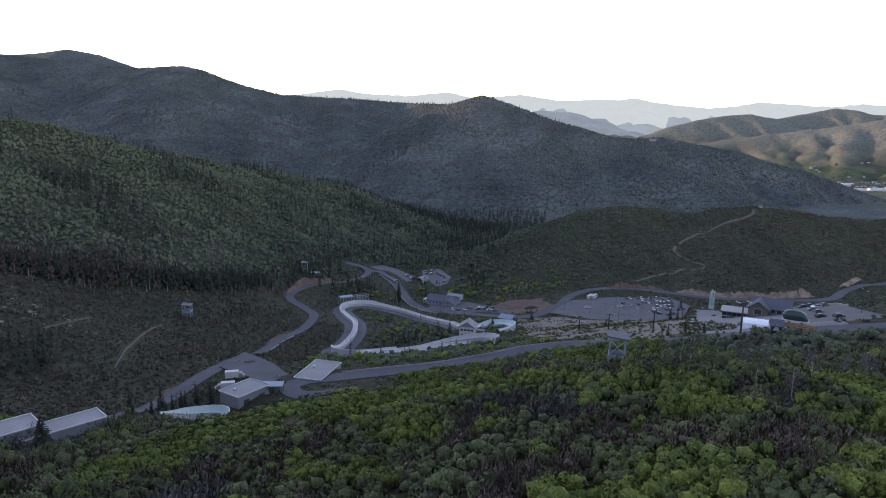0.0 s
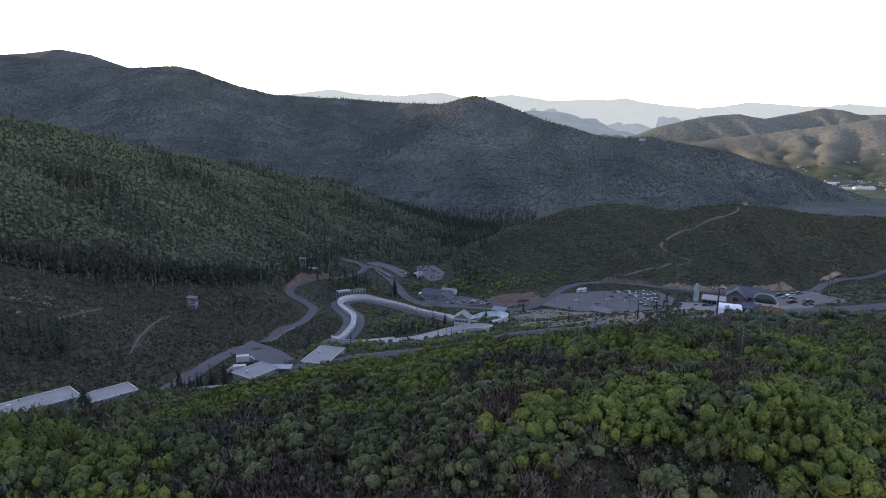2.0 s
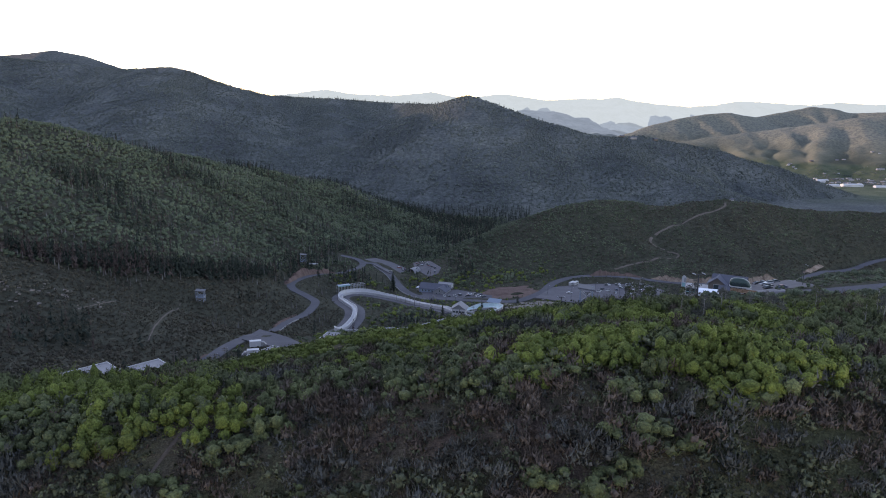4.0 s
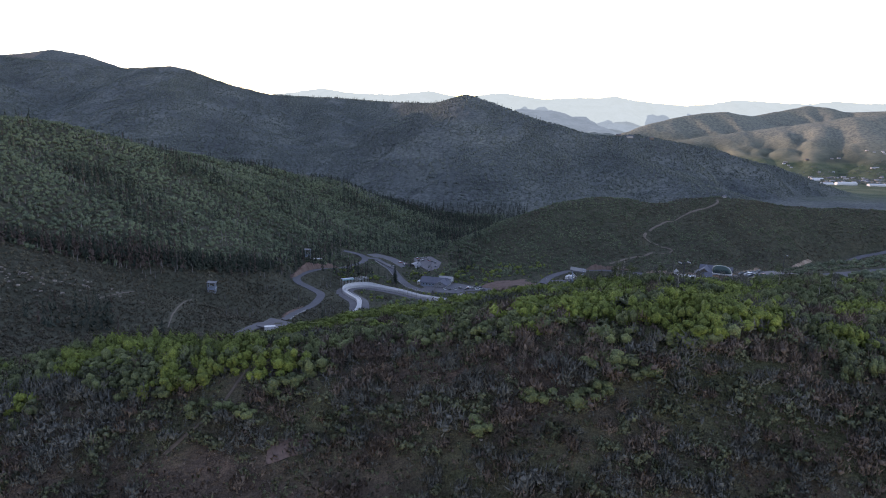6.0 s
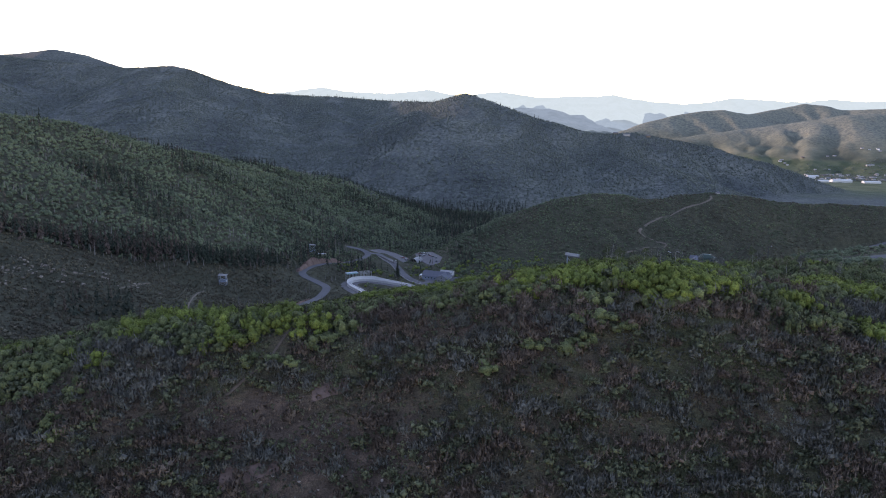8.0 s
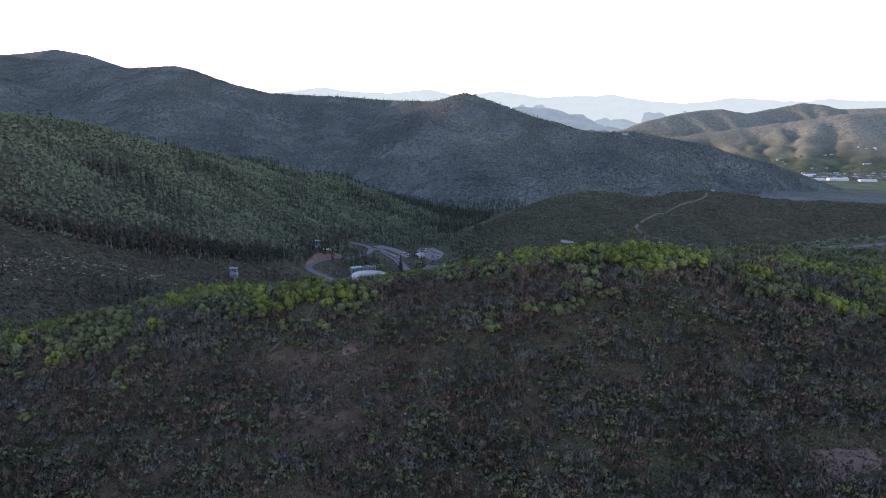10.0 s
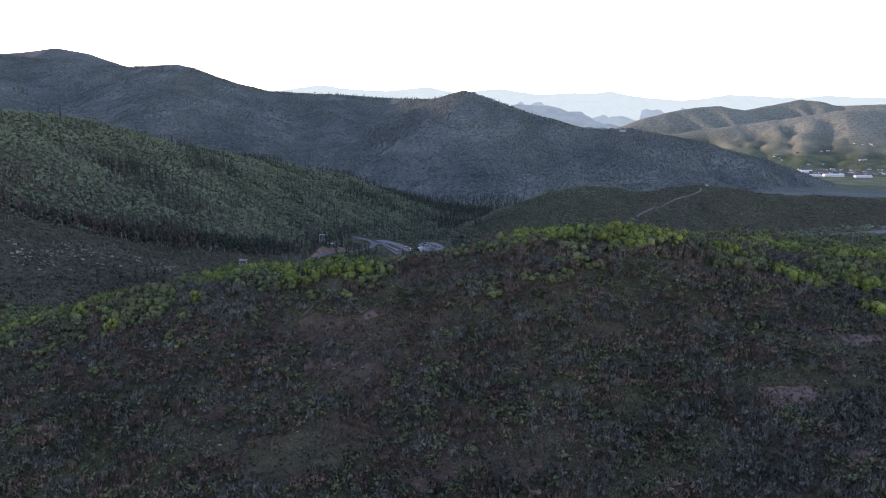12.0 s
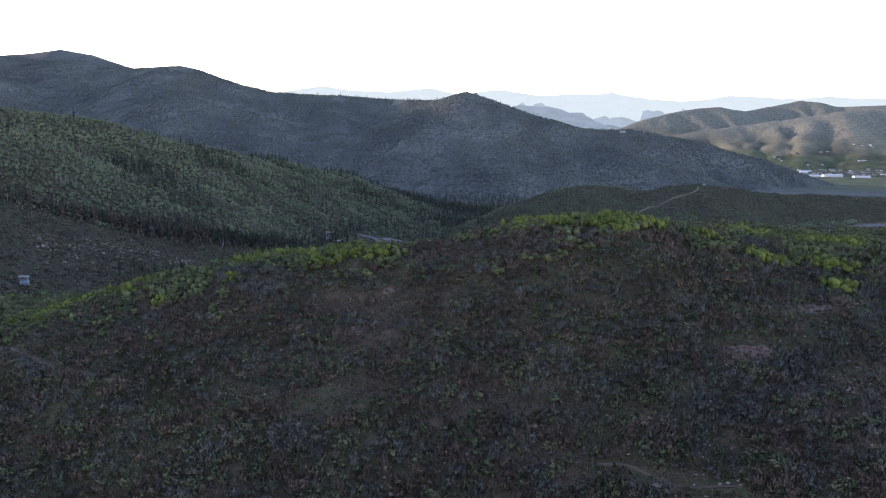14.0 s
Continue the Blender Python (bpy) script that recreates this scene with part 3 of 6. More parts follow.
def stand(name, x, y, size, count, leaf, mat, rng, label, category, sink=0.3, **kw):
    """A thicket: many plants in one mesh."""
    c = np.column_stack([x, y, land(x, y) + size[:, 2] * (0.5 - sink * 0.5)])
    v, f, nrm = leaves(c, size, count, leaf, rng, **kw)
    ob = fast_mesh(name, v, f, mat)
    round_shading(ob, nrm)
    return tagged(ob, label, category, kind="stuff")


def scatter(x0, x1, y0, y1, step, rng):
    x, y = np.meshgrid(np.arange(x0, x1, step), np.arange(y0, y1, step))
    x, y = x.ravel(), y.ravel()
    return x + rng.uniform(-0.55, 0.55, len(x)) * step, y + rng.uniform(-0.55, 0.55, len(y)) * step


rng = np.random.RandomState(7)
# the knoll in front: thickets of oak on its crest and back, scrub and bare soil on its south face
kx, ky = scatter(-215, 190, -75, 165, 1.8, rng)
seen = (kx > -0.8 * (ky + 141) - 10) & (kx < 0.6 * (ky + 141) + 8) & (ky > -58)
kx, ky = kx[seen], ky[seen]
# drifts of one kind of plant: east, north, radius
LIME_DRIFTS = [(-38, 106, 9), (-22, 110, 9), (-6, 114, 9), (10, 112, 7), (-46, 97, 8), (-55, 92, 6), (29, 94, 8), (20, 100, 6), (56, 101, 8), (20, 57, 5), (34, 52, 4), (50, 82, 6),
               (-12, 94, 6), (-16, 72, 5), (-49, 83, 6), (-66, 58, 9), (-54, 52, 7), (-44, 35, 5), (-30, 36, 3), (14, 46, 6), (27, 43, 6), (42, 60, 6), (76, 70, 8), (-128, 42, 9),
               (-102, 42, 7), (68, 35, 6), (80, 22, 5), (-40, 46, 5), (38, 43, 5), (56, 44, 5), (86, 36, 6), (96, 62, 8), (30, 36, 3)]
BARE_DRIFTS = [(7, 59, 6), (18, 78, 6), (27, 63, 6), (-38, 80, 5), (5, 130, 9), (4, 50, 6), (-18, 39, 7), (-12, 31, 5), (-2, 84, 5), (36, 74, 5), (-26, 84, 5), (60, 58, 6), (-70, 84, 7),
               (10, 31, 6), (-80, 12, 9), (40, 30, 6)]
GREY_DRIFTS = [(-105, 135, 16), (-88, 116, 12), (38, 42, 6), (47, 46, 6), (-60, 26, 8), (-72, 34, 7), (12, 90, 6), (3, 100, 6), (55, 66, 7), (-34, 66, 8), (45, 92, 5), (60, -20, 12), (38, -28, 9), (70, 50, 6)]
OPEN_DRIFTS = [(-38, 14, 8), (-24, 12, 8), (-27, 0, 6), (-12, 12, 5), (66, 2, 8), (50, -9, 5), (-30, -20, 8), (-48, -17, 7), (5, -24, 5), (40, 88, 5), (63, -24, 6)]


def drifts(table, x, y):
    z = np.zeros_like(x)
    for cx, cy, r in table:
        z = np.maximum(z, np.exp(-((x - cx) ** 2 + (y - cy) ** 2) / (1.3 * r * r)))
    return z


ragged = 0.16 * waves(kx, ky, 9, 22) + 0.12 * waves(kx, ky, 21, 21)
lime, bare, grey, bald = (drifts(t, kx, ky) + ragged for t in (LIME_DRIFTS, BARE_DRIFTS, GREY_DRIFTS, OPEN_DRIFTS))
crest = smoothstep(20, 46, ky + 6 * waves(kx, ky, 36, 25) + 5 * waves(kx, ky, 15, 26) + 16 * smoothstep(-40, -90, kx) - 8 * smoothstep(30, 70, kx))
crest = np.maximum(crest, smoothstep(0.45, 0.8, lime))
keep = (rng.uniform(size=len(kx)) < np.clip(0.72 + 0.3 * waves(kx, ky, 12, 28) - 0.12 * crest - 0.9 * smoothstep(0.3, 0.75, bald) * (1 - crest), 0.05 + 0.45 * crest, 0.95)) & (clearing(kx, ky) > 3) & ((ky < 126) | (kx > 45) | (rng.uniform(size=len(kx)) < 0.3))
for _, line, half in KNOLL_TRAILS:
    keep &= near_line([(*q, 0) for q in line], kx, ky)[0] > half + 1.0
kx, ky, lime, bare, grey, crest = (q[keep] for q in (kx, ky, lime, bare, grey, crest))
u = rng.uniform(size=len(kx))
v = rng.uniform(size=len(kx))
patch = np.clip(0.5 + 0.3 * waves(kx, ky, 13, 63) + 0.22 * waves(kx, ky, 6, 64) + 0.2 * (v - 0.5), 0, 1)
# 0 oak, 1 bare scrub, 2 olive shrubs, 3 sagebrush, 4 young oak
on_top = np.where(lime + 0.42 * (u - 0.5) > 0.36, 4, np.where(bare + 0.3 * (u - 0.5) > 0.5, 1, np.where(grey + 0.3 * (u - 0.5) > 0.5, 3, np.where(v < 0.66, 0, np.where(v < 0.78, 1, 2)))))
below = np.where(grey + 0.5 * (u - 0.5) > 0.5, 3, np.where(patch < 0.34 + 0.3 * bare, 1, np.where(patch < 0.6, 2, 3)))
species = np.where(u < crest, on_top, below)


def knoll_thicket(which, name, width, tall, count, leaf, mat, label, **kw):
    s = species == which
    n = s.sum()
    w = rng.uniform(*width, n) * (1.08 + 0.14 * crest[s]) * (1 + 0.24 * waves(kx[s], ky[s], 18, 27))
    size = np.column_stack([w, w * rng.uniform(0.85, 1.15, n), rng.uniform(*tall, n) * (0.6 + 0.3 * crest[s]) * (1 + 0.9 * np.exp(-((kx[s] + 70) / 26) ** 2 - ((ky[s] - 66) / 17) ** 2) + 0.1 * smoothstep(15, 35, kx[s]) + 0.8 * smoothstep(-58, -70, kx[s]) * smoothstep(-125, -100, kx[s]) * smoothstep(80, 92, ky[s]) - 0.42 * smoothstep(-10, -36, kx[s]) * smoothstep(-95, -62, kx[s]) * smoothstep(80, 96, ky[s]))])
    stand(name, kx[s], ky[s], size, count, leaf, mat, rng, label, "shrubs", **kw)


knoll_thicket(0, "oak_scrub", (1.3, 2.2), (2.0, 3.5), 95, 0.27, OAK, "dark green scrub oak thicket on the knoll", lobes=7, upright=0.15, solid=0.33, spread=0.82, lump=1, cling=0.55)
knoll_thicket(4, "young_oak", (1.3, 2.3), (2.2, 3.7), 150, 0.25, LIME, "lime green young oak thicket on the knoll", lobes=8, upright=0.15, solid=0.31, spread=0.84, lump=1, cling=0.5)
knoll_thicket(1, "bare_scrub", (1.2, 2.3), (2.1, 3.5), 135, 0.33, TWIG, "leafless brown scrub on the dry slope", lobes=5, upright=0.7, solid=0.17, spread=0.62, fan=False, cling=0.1)
knoll_thicket(2, "green_shrubs", (1.1, 2.2), (1.8, 3.0), 90, 0.26, OLIVE, "dark olive green shrubs on the slope", lobes=5, upright=0.5, solid=0.22, spread=0.65, cling=0.3)
knoll_thicket(3, "sagebrush", (1.1, 2.2), (1.9, 3.2), 140, 0.32, SAGE, "grey-green sagebrush on the dry slope", lobes=5, upright=0.7, solid=0.17, spread=0.62, fan=False, cling=0.1)

# the same scrub goes on over the rest of the knoll
ox, oy = scatter(-230, 210, -210, 120, 3.4, rng)
keep = ~((ox > -0.8 * (oy + 141) - 10) & (ox < 0.6 * (oy + 141) + 8) & (oy > -58)) & (rng.uniform(size=len(ox)) < 0.8 + 0.3 * waves(ox, oy, 26, 21))
ox, oy = ox[keep], oy[keep]
pick = rng.uniform(size=len(ox))
for nm, sel, mat, lab in (("outer_bare_scrub", pick < 0.35, TWIG, "leafless brown scrub round the knoll"), ("outer_shrubs", (pick >= 0.35) & (pick < 0.7), OLIVE, "olive green shrubs round the knoll"),
                          ("outer_sagebrush", pick >= 0.7, SAGE, "grey-green sagebrush round the knoll")):
    w = rng.uniform(1.1, 2.2, sel.sum())
    stand(nm, ox[sel], oy[sel], np.column_stack([w, w, w * rng.uniform(0.7, 1.1, len(w))]), 8, 0.6, mat, rng, lab, "shrubs", lobes=2, upright=0.3, spread=0.6, solid=0.35)

# grass, forbs and low sage between the shrubs
gx_, gy_ = scatter(-125, 100, -58, 60, 0.85, rng)
keep = (gx_ > -0.8 * (gy_ + 141) - 6) & (gx_ < 0.6 * (gy_ + 141) + 6) & (rng.uniform(size=len(gx_)) < 0.7 + 0.3 * waves(gx_, gy_, 17, 28)) & (clearing(gx_, gy_) > 2)
for _, line, half in KNOLL_TRAILS:
    keep &= near_line([(*q, 0) for q in line], gx_, gy_)[0] > half + 0.3
gx_, gy_ = gx_[keep], gy_[keep]
hue = 0.7 * waves(gx_, gy_, 30, 29) + 0.6 * rng.normal(size=len(gx_))
for nm, sel, mat, lab in (("dry_grass", hue < -0.35, TWIG, "dry brown grass and dead stalks between the shrubs"), ("low_forbs", (hue >= -0.35) & (hue < 0.55), OLIVE, "low green forbs between the shrubs"),
                          ("low_sage", hue >= 0.55, SAGE, "low grey sage between the shrubs")):
    w = rng.uniform(0.45, 1.0, sel.sum())
    stand(nm, gx_[sel], gy_[sel], np.column_stack([w, w, rng.uniform(0.3, 0.7, len(w))]), 9, 0.24, mat, rng, lab, "ground cover", lobes=4, upright=0.6)

# the slopes round the base of the valley
mx, my = scatter(-590, 560, 125, 1130, 4.05, rng)
d = clearing(mx, my)
keep = (d > 0.7) & (rng.uniform(size=len(mx)) < 0.9 + 0.2 * waves(mx, my, 60, 31)) 
keep &= (mx > -0.82 * (my + 141) - 10) & (mx < 0.62 * (my + 60) + 10) & ((my < 880) | (mx < 20)) & ((my > 160) | (mx < -118)) & ~((np.abs(mx + 15) < 60) & (my < 235))
mx, my, d = mx[keep], my[keep], d[keep]
w = 1.08 * rng.uniform(1.2, 2.4, len(mx)) ** 1.3 * np.clip(0.42 + d / 40, 0.42, 1.0) * (1 + 0.25 * smoothstep(500, 900, my))
brushy = (mx < -95 + 18 * waves(mx, my, 30, 33)) & (my < np.interp(mx, [-345, -312, -290, -256, -236, -208, -184, -150], [314, 331, 347, 370, 380, 432, 520, 545]) + 5 * waves(mx, my, 50, 34)) | (rng.uniform(size=len(mx)) < 0.12 + 0.4 * smoothstep(100, 260, mx))
brushy &= (my < 560) | (mx > 60)
TREE_BELT = [(-345, 318, 0), (-312, 335, 0), (-290, 351, 0), (-274, 364, 0), (-256, 374, 0), (-236, 384, 0), (-220, 404, 0), (-208, 436, 0), (-196, 474, 0), (-184, 524, 0), (-178, 600, 0), (-165, 690, 0)]
far_part = (my > 640) & ~brushy
base_oak = ~brushy & (my < 600) & (mx > -150) & (mx < 60) & (waves(mx, my, 22, 37) + 0.5 * rng.normal(size=len(mx)) > 0.45)
for nm, sel, mat, lab, kw in (("base_oak", base_oak, LIME, "green oak brush between the road and the track", dict(count=14, lobes=3, lump=1)),
                              ("hillside_scrub", ~brushy & ~far_part & ~base_oak, FOREST, "dense green scrub oak covering the valley slopes", dict(count=8, lobes=2, lump=1)),
                              ("upper_scrub", far_part, FOREST, "dense green scrub oak on the upper slopes", dict(count=3, lobes=3, lump=0)),
                              ("hillside_brush", brushy, BRUSH, "dark leafless brush on the west slope", dict(count=9, lobes=2, lump=0))):
    ws = w[sel] * (0.62 if mat is BRUSH else 1.0) * (1 - 0.42 * smoothstep(-50, 40, mx[sel]) * smoothstep(540, 600, my[sel]))
    size = np.column_stack([ws, ws, ws * rng.uniform(0.8, 1.3, len(ws)) * (1 - 0.25 * smoothstep(60, 160, mx[sel]))])
    stand(nm, mx[sel], my[sel], size, leaf=0.6, mat=mat, rng=rng, label=lab, category="woods", spread=0.62, solid=0.52, cling=0.8, **kw)
ex, ey = scatter(-40, 560, 560, 800, 3.3, rng)
keep = (clearing(ex, ey) > 0.3) & (ex < 0.62 * (ey + 141) + 10) & (ex > -20 - 0.3 * (655 - ey)) & (rng.uniform(size=len(ex)) < 0.8 + 0.2 * waves(ex, ey, 40, 38))
ex, ey = ex[keep], ey[keep]
w = rng.uniform(0.8, 2.1, len(ex))
drier = waves(ex, ey, 70, 39) + 0.4 * rng.normal(size=len(ex)) + 0.8 * smoothstep(140, 260, ex) > 0.3
for nm, sel, mat, lab in (("hill_scrub", ~drier, FOREST, "low green scrub covering the round hill"), ("hill_brush", drier, BRUSH, "low brown brush covering the round hill")):
    stand(nm, ex[sel], ey[sel], np.column_stack([w[sel], w[sel], w[sel] * rng.uniform(0.7, 1.1, sel.sum())]), 3, 0.5, mat, rng, lab, "shrubs", lobes=2, spread=0.5, solid=0.5, cling=0.8)
lx, ly = scatter(-330, -95, 150, 440, 2.7, rng)
keep = (clearing(lx, ly) > 0.4) & (lx > -0.8 * (ly + 141) - 5) & (lx < -95 + 18 * waves(lx, ly, 30, 33))
lx, ly = lx[keep], ly[keep]
w = rng.uniform(0.5, 1.25, len(lx))
stand("low_brush", lx, ly, np.column_stack([w, w, w * rng.uniform(0.7, 1.2, len(w))]), 9, 0.5, BRUSH, rng, "low dry brush between the bushes of the west slope", "shrubs", lobes=1, spread=0.2, solid=0.5)
vx, vy = scatter(-100, 62, 150, 262, 2.3, rng)
keep = (clearing(vx, vy) > 1.2) & ((vy > 165) | (np.abs(vx) > 118)) & (vx > -76) & ((vx > -38) | (vy < 200) | (vy > 262))
vx, vy = vx[keep], vy[keep]
w = rng.uniform(1.0, 2.0, len(vx))
stand("roadside_oak", vx, vy, np.column_stack([w, w, w * rng.uniform(0.9, 1.4, len(w))]), 22, 0.45, LIME, rng, "green oak brush along the lower road", "shrubs", lobes=3, spread=0.6, solid=0.42)

# the mountains behind
fx, fy = scatter(-1750, 1000, 1000, 2350, 7.2, rng)
_, fd, fa = spine(MAIN_RIDGE, fx, fy, 0.37, 25)
keep = (rng.uniform(size=len(fx)) < 0.4 + 0.3 * waves(fx, fy, 120, 36) + 1.2 * gullies(fa, fd, 300, 3)) & (fy < 2400) & (raw(fx, fy) > plain(fx, fy) + 4) & (np.abs(fx) < fy * 0.85 + 150)
fx, fy = fx[keep], fy[keep]
w = rng.uniform(1.6, 3.4, len(fx))
c = np.column_stack([fx, fy, land(fx, fy)])
v, f = cores(c + np.array([0, 0, 0.6]), np.column_stack([w, w, rng.uniform(1.4, 3.2, len(fx))]), rng, 1.0)
tagged(fast_mesh("far_woods", v, f, HAZED_WOODS, True), "dark green woods on the distant mountainside", "woods", kind="stuff")


# ---- builders for things ----
class Solid:
    """Collects boxes, tubes and prisms for one part."""

    def __init__(self):
        self.v, self.f = [], []

    def add(self, verts, faces):
        k = len(self.v)
        self.v += [tuple(p) for p in verts]
        self.f += [tuple(i + k for i in q) for q in faces]
        return self

    def box(self, c, s, rz=0.0, taper=1.0):
        cx, cy, cz = c
        co, si = math.cos(rz), math.sin(rz)
        v = []
        for h, k in ((-0.5, 1.0), (0.5, taper)):
            for a, b in ((-0.5, -0.5), (0.5, -0.5), (0.5, 0.5), (-0.5, 0.5)):
                x, y = a * s[0] * k, b * s[1] * k
                v.append((cx + x * co - y * si, cy + x * si + y * co, cz + h * s[2]))
        return self.add(v, [(3, 2, 1, 0), (4, 5, 6, 7), (0, 1, 5, 4), (1, 2, 6, 5), (2, 3, 7, 6), (3, 0, 4, 7)])

    def tube(self, p, q, r, r2=None, n=8):
        p, q = Vector(p), Vector(q)
        r2 = r if r2 is None else r2
        d = (q - p).normalized()
        u = d.orthogonal().normalized()
        w = d.cross(u)
        v = [p + (u * math.cos(a) + w * math.sin(a)) * r for a in (2 * math.pi * i / n for i in range(n))]
        v += [q + (u * math.cos(a) + w * math.sin(a)) * r2 for a in (2 * math.pi * i / n for i in range(n))]
        return self.add(v, [(i, (i + 1) % n, n + (i + 1) % n, n + i) for i in range(n)] + [tuple(range(n))[::-1], tuple(range(n, 2 * n))])

    def sweep(self, outline, x0, x1, axis=0):
        """A shape in the plane across the axis, drawn out from x0 to x1."""
        n = len(outline)
        if axis == 0:
            v = [(x0, a, b) for a, b in outline] + [(x1, a, b) for a, b in outline]
        else:
            v = [(a, x0, b) for a, b in outline] + [(a, x1, b) for a, b in outline]
        return self.add(v, [(i, (i + 1) % n, n + (i + 1) % n, n + i) for i in range(n)] + [tuple(range(n))[::-1], tuple(range(n, 2 * n))])

    def to(self, name, mat, parent, label="", smooth=False):
        ob = mesh_object(name, self.v, self.f, mat, parent, label, smooth)
        bm = bmesh.new()
        bm.from_mesh(ob.data)
        bmesh.ops.recalc_face_normals(bm, faces=bm.faces)
        bm.to_mesh(ob.data)
        bm.free()
        return ob


def thing(name, x, y, z, rz, label, category, group=""):
    ob = new(name)
    ob.empty_display_size = 0.5
    ob.matrix_basis = pose(x, y, z, 0, 0, rz)
    return tagged(ob, label, category, group)


def plain_mat(name, colour, rough=0.6, metal=0.0, coarse=1.5, fine=0.12):
    d = tuple(0.78 * c for c in colour)
    e = tuple(min(1.0, 1.15 * c) for c in colour)
    return two_scale(name, d, e, coarse, fine, rough, metal, 0.08, 0.02)


WHITE = plain_mat("white_paint", (0.36, 0.355, 0.35))
PALE = plain_mat("pale_siding", (0.17, 0.17, 0.174))
ROOF_GREY = plain_mat("roof_membrane", (0.19, 0.187, 0.19), 0.8, 0, 6, 0.5)
ROOF_DARK = plain_mat("roof_shingle", (0.075, 0.08, 0.1), 0.85, 0, 3, 0.3)
ROOF_BLUE = plain_mat("roof_metal_blue", (0.1, 0.15, 0.2), 0.5, 0.2)
STEEL = plain_mat("galvanised_steel", (0.3, 0.31, 0.33), 0.5, 0.7)
DARK_STEEL = plain_mat("dark_steel", (0.05, 0.052, 0.056), 0.6, 0.5)
TIMBER = plain_mat("weathered_timber", (0.12, 0.1, 0.085), 0.85)
BLUE_WALL = plain_mat("blue_grey_siding", (0.16, 0.2, 0.26), 0.7)
GREEN_METAL = plain_mat("dark_green_metal", (0.012, 0.036, 0.03), 0.45, 0.2)
ORANGE_WOOD = plain_mat("orange_stained_timber", (0.19, 0.11, 0.065), 0.75)
TEAL = plain_mat("turquoise_paint", (0.15, 0.3, 0.32), 0.5)
ICE_TEAL = plain_mat("pale_turquoise_paint", (0.34, 0.46, 0.47), 0.45)
ICE_PALE = plain_mat("ice_white_turquoise", (0.38, 0.46, 0.45), 0.8)
TOWER_ROOF = plain_mat("weathered_roof_sheet", (0.09, 0.092, 0.1), 0.8)
TENT_WHITE = plain_mat("tent_fabric", (0.7, 0.72, 0.75), 0.7)
ICE_WHITE = plain_mat("track_concrete", (0.33, 0.328, 0.33), 0.6, 0, 4, 0.4)
RUBBER = plain_mat("tyre_rubber", (0.02, 0.02, 0.021), 0.85)
BARK = plain_mat("bark", (0.07, 0.055, 0.045), 0.95)
BIRCH = plain_mat("aspen_bark", (0.2, 0.19, 0.175), 0.85)
ROCK_PALE = two_scale("pale_rock", (0.085, 0.065, 0.055), (0.27, 0.235, 0.205), 7, 0.8, 0.95, bump=0.6, depth=0.3)
ROCK_CUT = two_scale("cut_rock_and_soil", (0.075, 0.045, 0.034), (0.3, 0.235, 0.185), 6, 1.2, 0.95, bump=0.9, depth=0.6)
ROCK_RED = two_scale("red_soil_bank", (0.065, 0.042, 0.035), (0.15, 0.105, 0.09), 5, 0.7, 0.95, bump=0.6, depth=0.3)
TRAIL_FAINT = two_scale("faint_trail_dirt", (0.045, 0.036, 0.029), (0.09, 0.07, 0.056), 3, 0.3, 0.95)
TRAIL = two_scale("trail_dirt", (0.07, 0.057, 0.048), (0.14, 0.114, 0.096), 3, 0.3, 0.95)


def glass_mat():
    m, n, l, b = material("dark_glass", 0.3)
    b.inputs["Base Color"].default_value = (0.02, 0.035, 0.04, 1)
    b.inputs["Specular IOR Level"].default_value = 0.3
    return m


GLASS = glass_mat()


def paint_mat():
    m, n, l, b = material("car_paint", 0.45)
    info = n.new("ShaderNodeObjectInfo")
    r = n.new("ShaderNodeValToRGB")
    r.color_ramp.interpolation = "CONSTANT"
    shades = [(0.0, (0.42, 0.42, 0.42)), (0.17, (0.13, 0.132, 0.136)), (0.3, (0.016, 0.016, 0.018)), (0.62, (0.06, 0.063, 0.068)),
              (0.78, (0.02, 0.03, 0.06)), (0.89, (0.14, 0.02, 0.02)), (0.93, (0.5, 0.5, 0.49))]
    e = r.color_ramp.elements
    while len(e) < len(shades):
        e.new(0.5)
    for k, (p, c) in zip(e, shades):
        k.position, k.color = p, (*c, 1)
    l.new(info.outputs["Random"], r.inputs["Fac"])
    l.new(r.outputs["Color"], b.inputs["Base Color"])
    b.inputs["Coat Weight"].default_value = 0.1
    return m


PAINT = paint_mat()


# ---- vehicles ----
def car(x, y, z, rz, tall=1.5, long=4.6, label="parked car with dark windows on the asphalt lot", group="cars in the parking lots"):
    ob = thing("car", x, y, z, rz, label, "car", group)
    h, w = long / 2, 0.92
    body = [(-h, 0.35), (-h, 0.8), (-h + 0.15, 0.95), (h - 1.15, 0.98), (h - 0.15, 0.78), (h, 0.6), (h, 0.35)]
    Solid().sweep([(a, b) for a, b in body], -w, w, 1).to("body", PAINT, ob)
    cabin = [(-h + 0.25, 0.95), (-h + 0.7, tall), (h - 2.1, tall), (h - 1.25, 0.97)]
    Solid().sweep(cabin, -w + 0.12, w - 0.12, 1).to("cabin", GLASS, ob, "dark tinted windows")
    Solid().box((-h + 0.5 * (long - 1.4), 0, tall + 0.02), (long - 2.95, 1.5, 0.08)).to("roof", PAINT, ob)
    for sx in (-h + 0.85, h - 0.85):
        for sy in (-w + 0.1, w - 0.1):
            Solid().tube((sx, sy - 0.11, 0.33), (sx, sy + 0.11, 0.33), 0.33, n=12).to("wheel", RUBBER, ob)
    for sy in (-0.6, 0.6):
        Solid().box((h - 0.05, sy, 0.66), (0.1, 0.34, 0.14)).to("headlight", WHITE, ob)
    return ob


